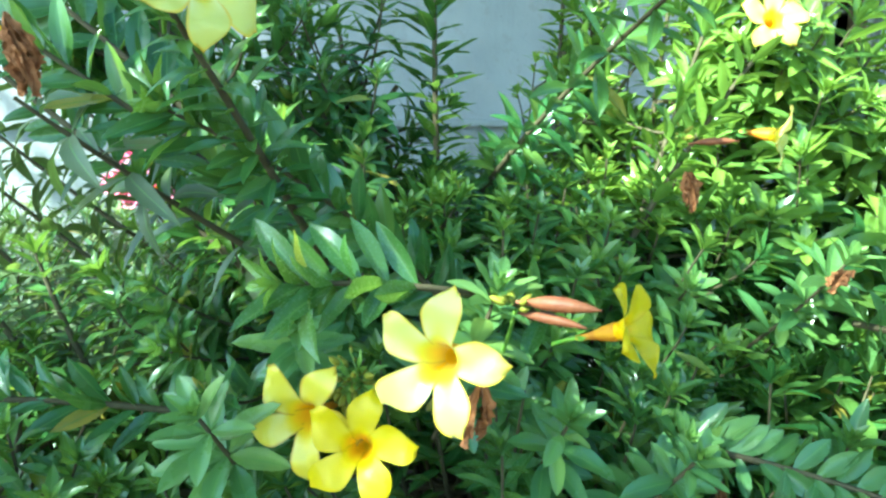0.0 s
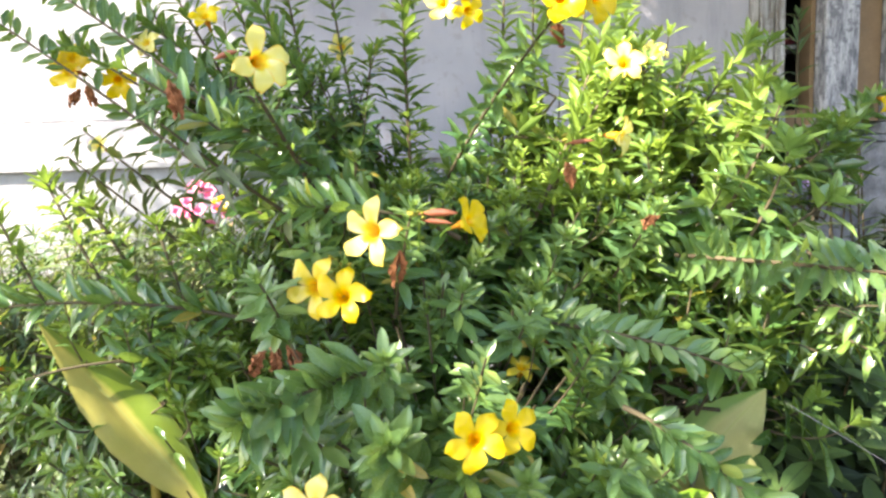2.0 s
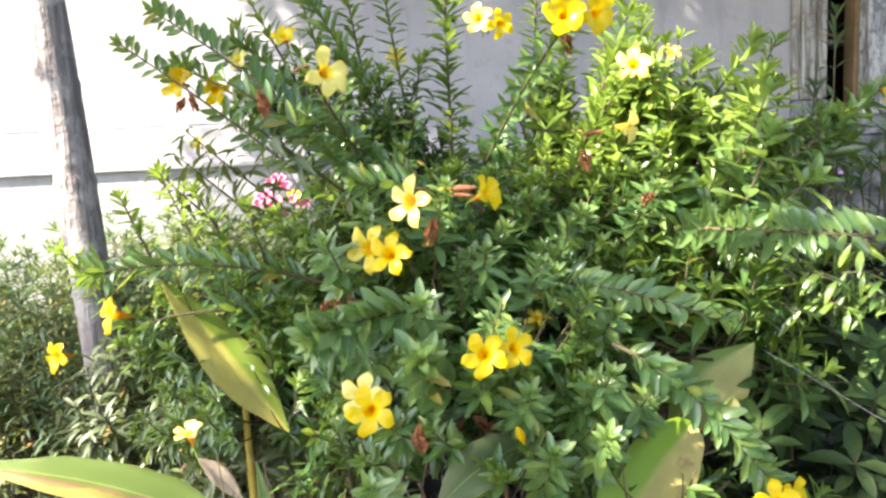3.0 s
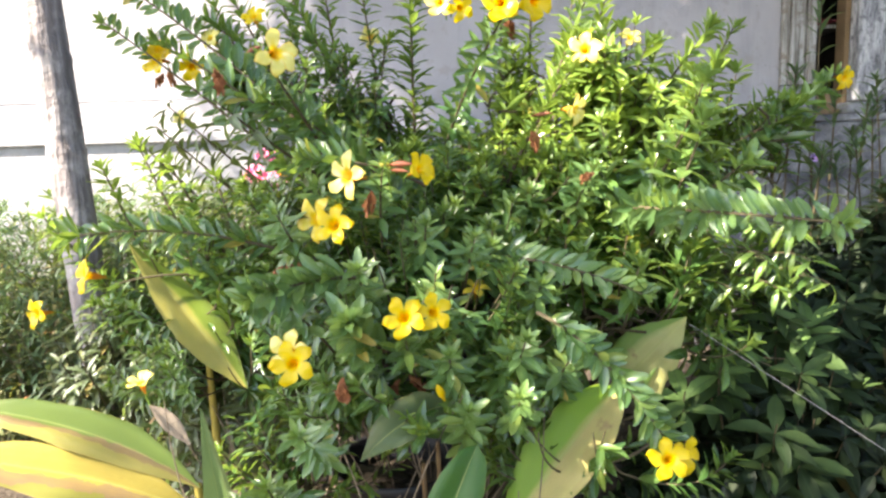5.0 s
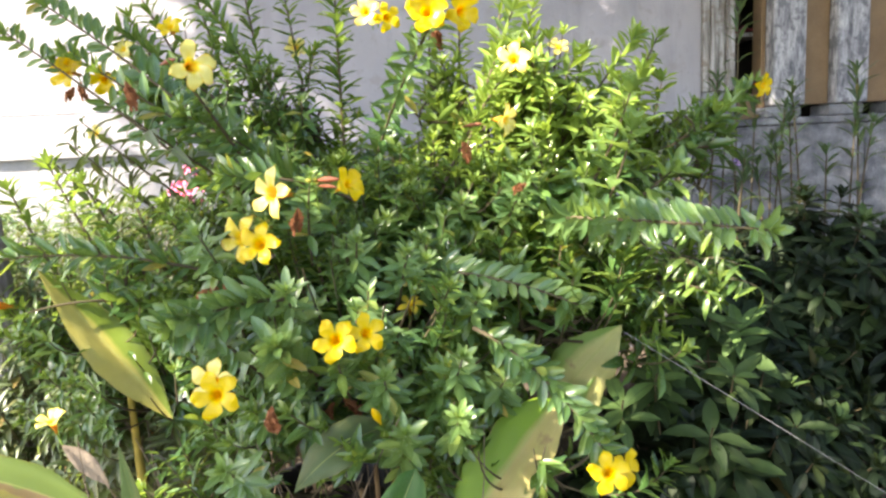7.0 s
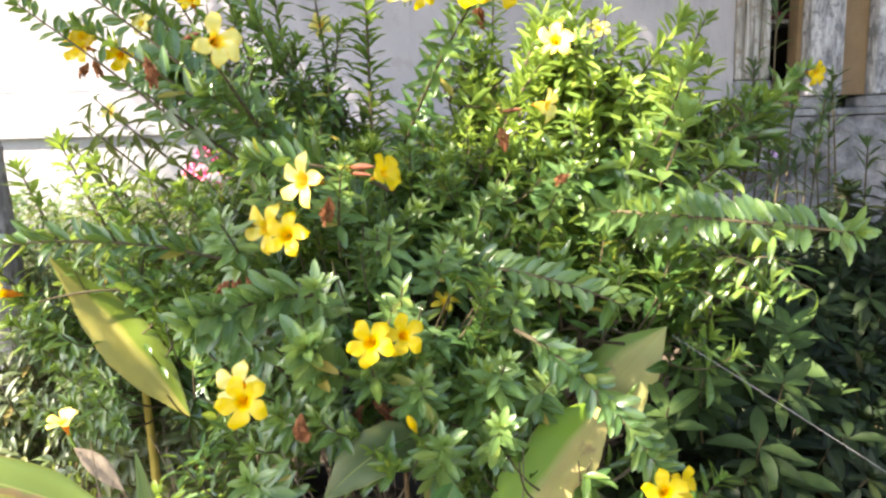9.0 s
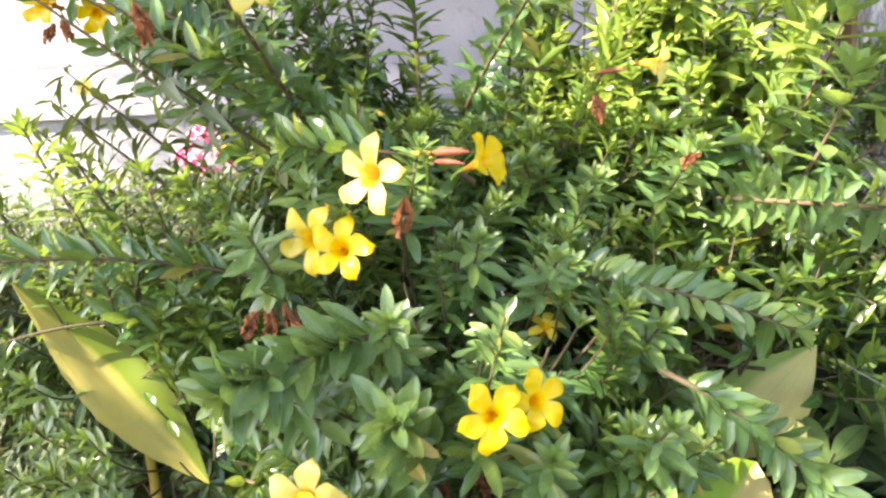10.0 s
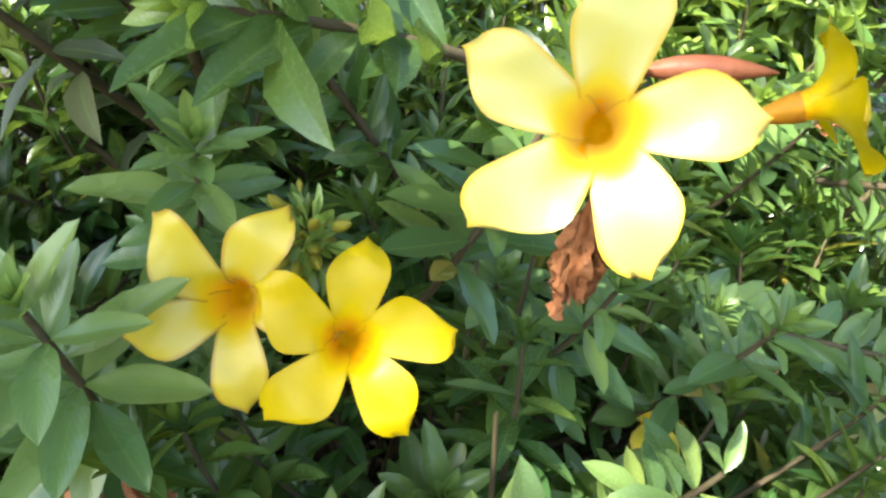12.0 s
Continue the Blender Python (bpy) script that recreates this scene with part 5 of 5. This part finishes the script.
for tip in ((1.07, 2.14, 0.54), (0.80, 1.85, 0.47), (0.98, 1.80, 0.30), (0.85, 1.65, 0.24), (1.16, 1.95, 0.40), (0.62, 1.70, 0.42), (0.70, 1.55, 0.30), (1.00, 1.95, 0.555), (0.76, 1.92, 0.52), (0.86, 1.88, 0.42), (1.10, 1.98, 0.58), (0.94, 1.80, 0.36), (0.79, 1.60, 0.50), (0.69, 1.50, 0.415), (0.92, 1.70, 0.47), (0.75, 1.50, 0.36), (0.58, 1.55, 0.535), (0.80, 1.75, 0.60), (0.95, 1.60, 0.36)):
    tip = np.array(tip)
    pts = bezier(tip + (0.05, 0.1, -0.2), tip + (0, 0.03, -0.06), tip, 8)
    ht.add(pts, 0.003, 0.002)
    # tips at the right get less paleness, so shade there sits in their colour
    whorls(hy, pts, 0.6, 0.03, 0.100, 4, lift=0.2, youth=rng.uniform(0.5, 1.1) * (0.35 if tip[0] > 0.91 else 1.0), up=0.0, tip=False)
ht.build("twig_mass", TWIG, hedge, kind="stuff")
hl.build("foliage", HEDGE_SHADED, hedge, WIDE)
hy.build("young_foliage", HEDGE_SHADED, hedge, WIDE, near=120, centre=(1.0, 1.9, 0.45), label="long pale green leaves")
for a, b, c in (((0.55, 1.90, 0.78), (0.66, 1.86, 0.80), (0.88, 1.85, 0.72)), ((0.56, 1.95, 0.60), (0.66, 1.90, 0.62), (0.80, 1.86, 0.66)), ((0.50, 1.86, 0.56), (0.66, 1.80, 0.52), (0.80, 1.76, 0.46)), ((0.60, 1.80, 0.45), (0.70, 1.78, 0.50), (0.86, 1.75, 0.48)), ((0.52, 1.92, 0.70), (0.60, 1.88, 0.64), (0.74, 1.82, 0.60))):
    stem("bare_twig", bezier(a, b, c, 12), 0.0022, 0.0012, DEADTWIG, hedge, "bare pale twig")

# ---- pole, cord, weeds ----
def pole():
    pts = bezier((-1.235, 2.28, -0.05), (-1.265, 2.30, 0.90), (-1.375, 2.34, 1.95), 160)
    s = np.linspace(0, 1, 160)
    r = 0.056 + 0.006 * s
    for node in (0.22, 0.40, 0.57, 0.72, 0.88):
        r = r + 0.0036 * np.exp(-((s - node) / 0.006) ** 2) - 0.0022 * np.exp(-((s - node - 0.012) / 0.004) ** 2)
    ob = thing("bamboo_pole", "leaning weathered grey bamboo pole stuck in the ground", "pole")
    v, q = tube_arrays(pts, r, None, 16)
    link("culm", mesh_np("culm", v, q), BAMBOO, ob)
    return ob


pole()
cord = stem("cord", bezier((0.488, 1.500, 0.652), (0.619, 1.400, 0.569), (1.032, 1.280, 0.287), 24), 0.0006, 0.0006, CORD, None)
tagged(cord, "thin grey cord stretched down past the shrub", "cord")


def tall_weed(x, y, h):
    ob = thing("tall_weed", "thin tall weed with narrow leaves in front of the wall", "weed", "weeds by the wall")
    top = np.array((x + rng.uniform(-0.08, 0.08), y + rng.uniform(-0.05, 0.05), h))
    pts = bezier((x, y, 0), (x, y, h * 0.5), top, 20)
    stem("stem", pts, 0.006, 0.003, TWIG, ob)
    f = Foliage()
    whorls(f, pts, 0.40, 0.120, 0.125, 2, lift=0.75, youth=0.2, spread=0.5, tip=False)
    whorls(f, pts[-3:], 0.1, 0.040, 0.105, 3, lift=0.9, youth=0.3, spread=0.5)
    f.build("foliage", WEED, ob, SLIM)
    return ob


for x, y, h in ((1.25, 3.05, 1.15), (1.42, 3.1, 1.32), (1.52, 2.95, 1.05), (1.62, 3.1, 1.20), (1.78, 3.0, 1.12), (1.90, 3.12, 1.28), (2.02, 3.0, 1.15), (2.15, 3.1, 1.35), (1.33, 2.9, 1.0), (1.70, 2.9, 1.0), (2.3, 3.0, 1.2), (1.20, 2.85, 0.92), (1.38, 2.80, 0.98), (1.50, 3.15, 1.12), (1.56, 2.82, 0.95), (1.66, 3.0, 1.18), (1.74, 3.15, 1.05), (1.84, 2.88, 0.98), (1.96, 2.9, 1.1), (2.08, 2.86, 1.0), (2.22, 2.9, 1.08), (1.28, 3.1, 1.0), (1.15, 2.95, 1.05), (1.60, 3.2, 1.65), (2.45, 3.1, 1.3)):
    tall_weed(x, y, h)


def pink_plant():
    ob = thing("pink_flower_plant", "small plant with bright pink blooms beside the wall plinth", "plant")
    f = Foliage()
    me = petal_mesh("petal", 0.007, 0.0075, 0.1, 0.1, 0.1, PINK)
    for k in range(4):
        top = np.array((-0.81 + rng.uniform(-0.09, 0.09), 3.02 + rng.uniform(-0.05, 0.05), 0.985 + rng.uniform(-0.06, 0.06)))
        pts = bezier((-0.80, 3.05, 0.0), (-0.80 + rng.uniform(-0.1, 0.1), 3.05, 0.6), top, 14)
        stem("stem", pts, 0.004, 0.002, TWIG, ob)
        whorls(f, pts, 0.5, 0.06, 0.05, 3, tip=False)
        for q in range(9):
            spot = Vector(top) + Vector(rng.normal(size=3)) * 0.020
            for j in range(5):
                link("petal", me, PINK, ob, matrix=Matrix.Translation(spot) @ Matrix.Rotation(radians(60), 4, "X") @ Matrix.Rotation(2 * math.pi * j / 5, 4, "Z"))
    me = petal_mesh("petal", 0.022, 0.014, 0.1, 0.2, 0.1, PETAL)
    for j in range(5):
        link("petal", me, PETAL, ob, "small yellow petal", Matrix.Translation((-0.740, 2.95, 0.975)) @ Matrix.Rotation(radians(65), 4, "X") @ Matrix.Rotation(2 * math.pi * j / 5, 4, "Z"))
    f.build("foliage", WEED, ob, OVAL)


pink_plant()
weed = tall_weed(1.46, 2.92, 0.96)
me = petal_mesh("petal", 0.004, 0.008, 0.1, 0.1, 0.1, VIOLET)
for j in range(5):
    link("petal", me, VIOLET, weed, "violet petal", Matrix.Translation((1.46, 2.90, 0.965)) @ Matrix.Rotation(radians(75), 4, "X") @ Matrix.Rotation(2 * math.pi * j / 5, 4, "Z"))

# ---- low growth at the left and back ----
low = thing("low_weeds", "pale scrubby weeds and dry grass by the wall", "weeds", kind="stuff")
g, w2, st = Foliage(), Foliage(), Tubes()
for k in range(900):
    x, y = rng.uniform(-2.7, -0.75), rng.uniform(2.35, 3.4)
    h = rng.uniform(0.35, 0.86) if k % 3 else rng.uniform(0.60, 0.92)
    x = x if k % 3 else rng.uniform(-1.5, -0.55)
    lean = rng.uniform(-0.22, 0.22)
    pts = bezier((x, y, 0), (x - 0.3 * lean, y, h * 0.6), (x + lean, y + rng.uniform(-0.1, 0.1), h), 10)
    st.add(pts, 0.002, 0.001, 4)
    whorls(w2 if k % 4 else g, pts, 0.05, 0.05, rng.uniform(0.06, 0.09), 3, lift=rng.uniform(-0.3, 0.6), youth=0.3, spread=0.5)
st.build("stems", TWIG, low, kind="stuff")
g.build("dry_blades", STRAW, low, SLIM)
w2.build("green_blades", WEED, low, SLIM)

# ---- unseen tree added out of view, its clumps placed to cast shade ----
tree = thing("added_shade_tree", "added unseen tree with leaf clumps set to shade the shrub", "tree")
stem("trunk", bezier((1.6, -2.2, -0.1), (1.5, -2.2, 1.6), (0.7, -1.2, 3.2), 16), 0.13, 0.07, TWIG, tree, sides=12)
crown = Foliage()
# each clump stands on the sun's ray to an area meant to be shaded
CLUMPS = [  # centre, radius, leaves
    ((-2.96, 1.95, 4.1), 0.42, 560), ((-2.42, 1.98, 4.0), 0.46, 680), ((-1.91, 1.95, 4.1), 0.46, 680), ((-1.32, 1.93, 4.0), 0.46, 680), ((-0.77, 1.93, 4.0), 0.50, 600), ((-0.26, 1.95, 4.1), 0.50, 600),
    ((-2.71, 2.50, 4.1), 0.42, 520), ((-2.12, 2.53, 4.0), 0.46, 620), ((-1.61, 2.50, 4.1), 0.46, 620), ((-1.02, 2.53, 4.0), 0.46, 620), ((-0.51, 2.50, 4.1), 0.5, 560),
    ((-1.57, 0.33, 4.0), 0.45, 560), ((-1.16, 0.81, 4.2), 0.50, 560), ((-1.81, -0.35, 4.1), 0.42, 420), ((-1.21, 0.05, 4.1), 0.45, 460), ((-1.61, 1.26, 4.2), 0.35, 300),
    ((-3.34, -0.47, 4.0), 0.30, 30), ((-3.56, -0.33, 4.0), 0.20, 90), ((-3.44, -0.08, 4.0), 0.22, 160), ((-2.82, -0.70, 4.0), 0.24, 90), ((-3.51, 0.40, 4.1), 0.28, 170), ((-4.16, 0.15, 4.1), 0.28, 40), ((-4.41, -0.40, 4.1), 0.28, 230), ((-3.91, 0.60, 4.1), 0.20, 130), ((-3.78, -0.50, 4.1), 0.20, 130), ((-3.92, -1.27, 4.0), 0.22, 130), ((-3.07, -0.94, 4.0), 0.34, 60), ((-2.18, -0.48, 4.1), 0.28, 260), ((-3.44, 1.98, 4.0), 0.36, 210), ((-4.02, 1.78, 4.0), 0.36, 170),
    ((1.70, 1.60, 3.2), 0.55, 600), ((2.30, 1.00, 3.0), 0.55, 600), ((1.80, 0.40, 3.2), 0.55, 600), ((2.60, 2.00, 3.1), 0.55, 600), ((2.50, -0.20, 2.9), 0.55, 560), ((-0.15, 1.22, 3.6), 0.5, 420),
    ((1.30, 2.45, 2.75), 0.42, 900), ((1.95, 2.75, 2.7), 0.50, 1100), ((1.75, 1.90, 2.6), 0.52, 1100), ((2.45, 2.40, 2.7), 0.50, 900), ((1.35, 3.05, 2.7), 0.40, 700), ((1.25, 1.70, 2.6), 0.42, 700), ((1.75, 1.30, 2.5), 0.45, 800),
    ((-3.40, 0.48, 4.0), 0.30, 280), ((-3.08, 0.62, 4.0), 0.28, 260), ((-2.82, 0.80, 4.0), 0.26, 240),
    ((-4.98, 0.20, 4.0), 0.28, 220), ((-2.08, -0.04, 4.0), 0.26, 200), ((-3.70, -0.10, 4.0), 0.16, 80), ((-3.02, 0.06, 4.0), 0.18, 95), ((-1.95, 0.20, 4.0), 0.20, 140), ((-2.92, -0.35, 4.0), 0.20, 60), ((-3.85, -0.75, 4.0), 0.28, 130), ((-4.70, 0.45, 4.0), 0.30, 220), ((-3.58, -0.66, 4.0), 0.20, 108),
]
for c, r, count in CLUMPS:
    c = np.array(c)
    stem("limb", bezier((0.7, -1.2, 3.2), (0.3 * c[0] + 0.3, 0.4 * c[1] - 0.6, 3.7), c, 12), 0.05, 0.012, TWIG, tree)
    for k in range(count):
        o = unit(rng.normal(size=3)) * r * rng.uniform(0.2, 1.0) ** 0.5 * (1.0, 1.0, 0.6)
        crown.add(c + o, rng.normal(size=3) + (0, 0, -0.2), rng.normal(size=3) * 0.6 + (0, 0, 1), rng.uniform(0.10, 0.16))
crown.build("crown", WEED, tree, WIDE)

# ---- late sunny growth of the shrub and pale shoots of the hedge ----
sunny = Foliage()
for a, b, c, ln, gap in (((0.50, 1.85, 0.80), (0.56, 1.74, 0.95), (0.585, 1.72, 1.09), 0.105, 0.030), ((0.52, 1.86, 0.95), (0.58, 1.80, 1.08), (0.605, 1.78, 1.19), 0.085, 0.030), ((0.58, 1.88, 0.85), (0.66, 1.80, 0.94), (0.70, 1.76, 0.985), 0.100, 0.034)):
    pts = np.array((0.0, 0.05, 1.08)) + (bezier(a, b, c, 16) - (0.0, 0.05, 1.08)) * 0.92
    stem("stem", pts, 0.0045, 0.002, TWIG, shrub)
    whorls(sunny, pts, 0.35, gap, ln, 3, lift=0.05, youth=2.2, up=0.5)
sunny.build("sunny_foliage", LEAF_FRESH_LIT, shrub, BROADER, label="large yellow-green drooping leaves")
pale = Foliage()
for tip, ln in (((0.866, 1.73, 0.575), 0.125), ((0.659, 1.68, 0.555), 0.090), ((0.480, 1.49, 0.500), 0.105), ((0.736, 1.56, 0.215), 0.110), ((0.734, 1.66, 0.395), 0.085)):
    tip = np.array(tip)
    pts = bezier(tip + (0.05, 0.12, -0.22), tip + (0, 0.03, -0.06), tip, 8)
    stem("stem", pts, 0.003, 0.002, TWIG, hedge)
    whorls(pale, pts, 0.75, 0.03, ln, 5, lift=0.15, youth=1.6, up=0.1, tip=False)
pale.build("pale_shoot", HEDGE_SHADED, hedge, WIDE, label="long pale olive leaves")
scrub = thing("low_scrub", "grey-green narrow-leaved scrub round the foot of the pole", "shrub", at=(-1.08, 2.05, 0))
low, low_twigs = Foliage(), Tubes()
for k in range(46):
    o = unit(rng.normal(size=3) + (0, -0.3, 0.4))
    tip = np.array((0.0, 0.0, 0.40)) + np.array((0.24, 0.13, 0.26)) * o * rng.uniform(0.6, 1.05)
    pts = bezier((tip[0] * 0.5, 0.04, -0.02), (tip[0] * 0.7, 0.02, tip[2] * 0.6), tip, 10)
    low_twigs.add(pts, 0.003, 0.0015)
    whorls(low, pts, 0.45, 0.030, rng.uniform(0.060, 0.080), 3, lift=0.15, youth=0.1, up=0.3, tip=False)
low_twigs.build("twig_mass", TWIG, scrub, kind="stuff")
low.build("foliage", LEAF_DRY, scrub, LANCE)
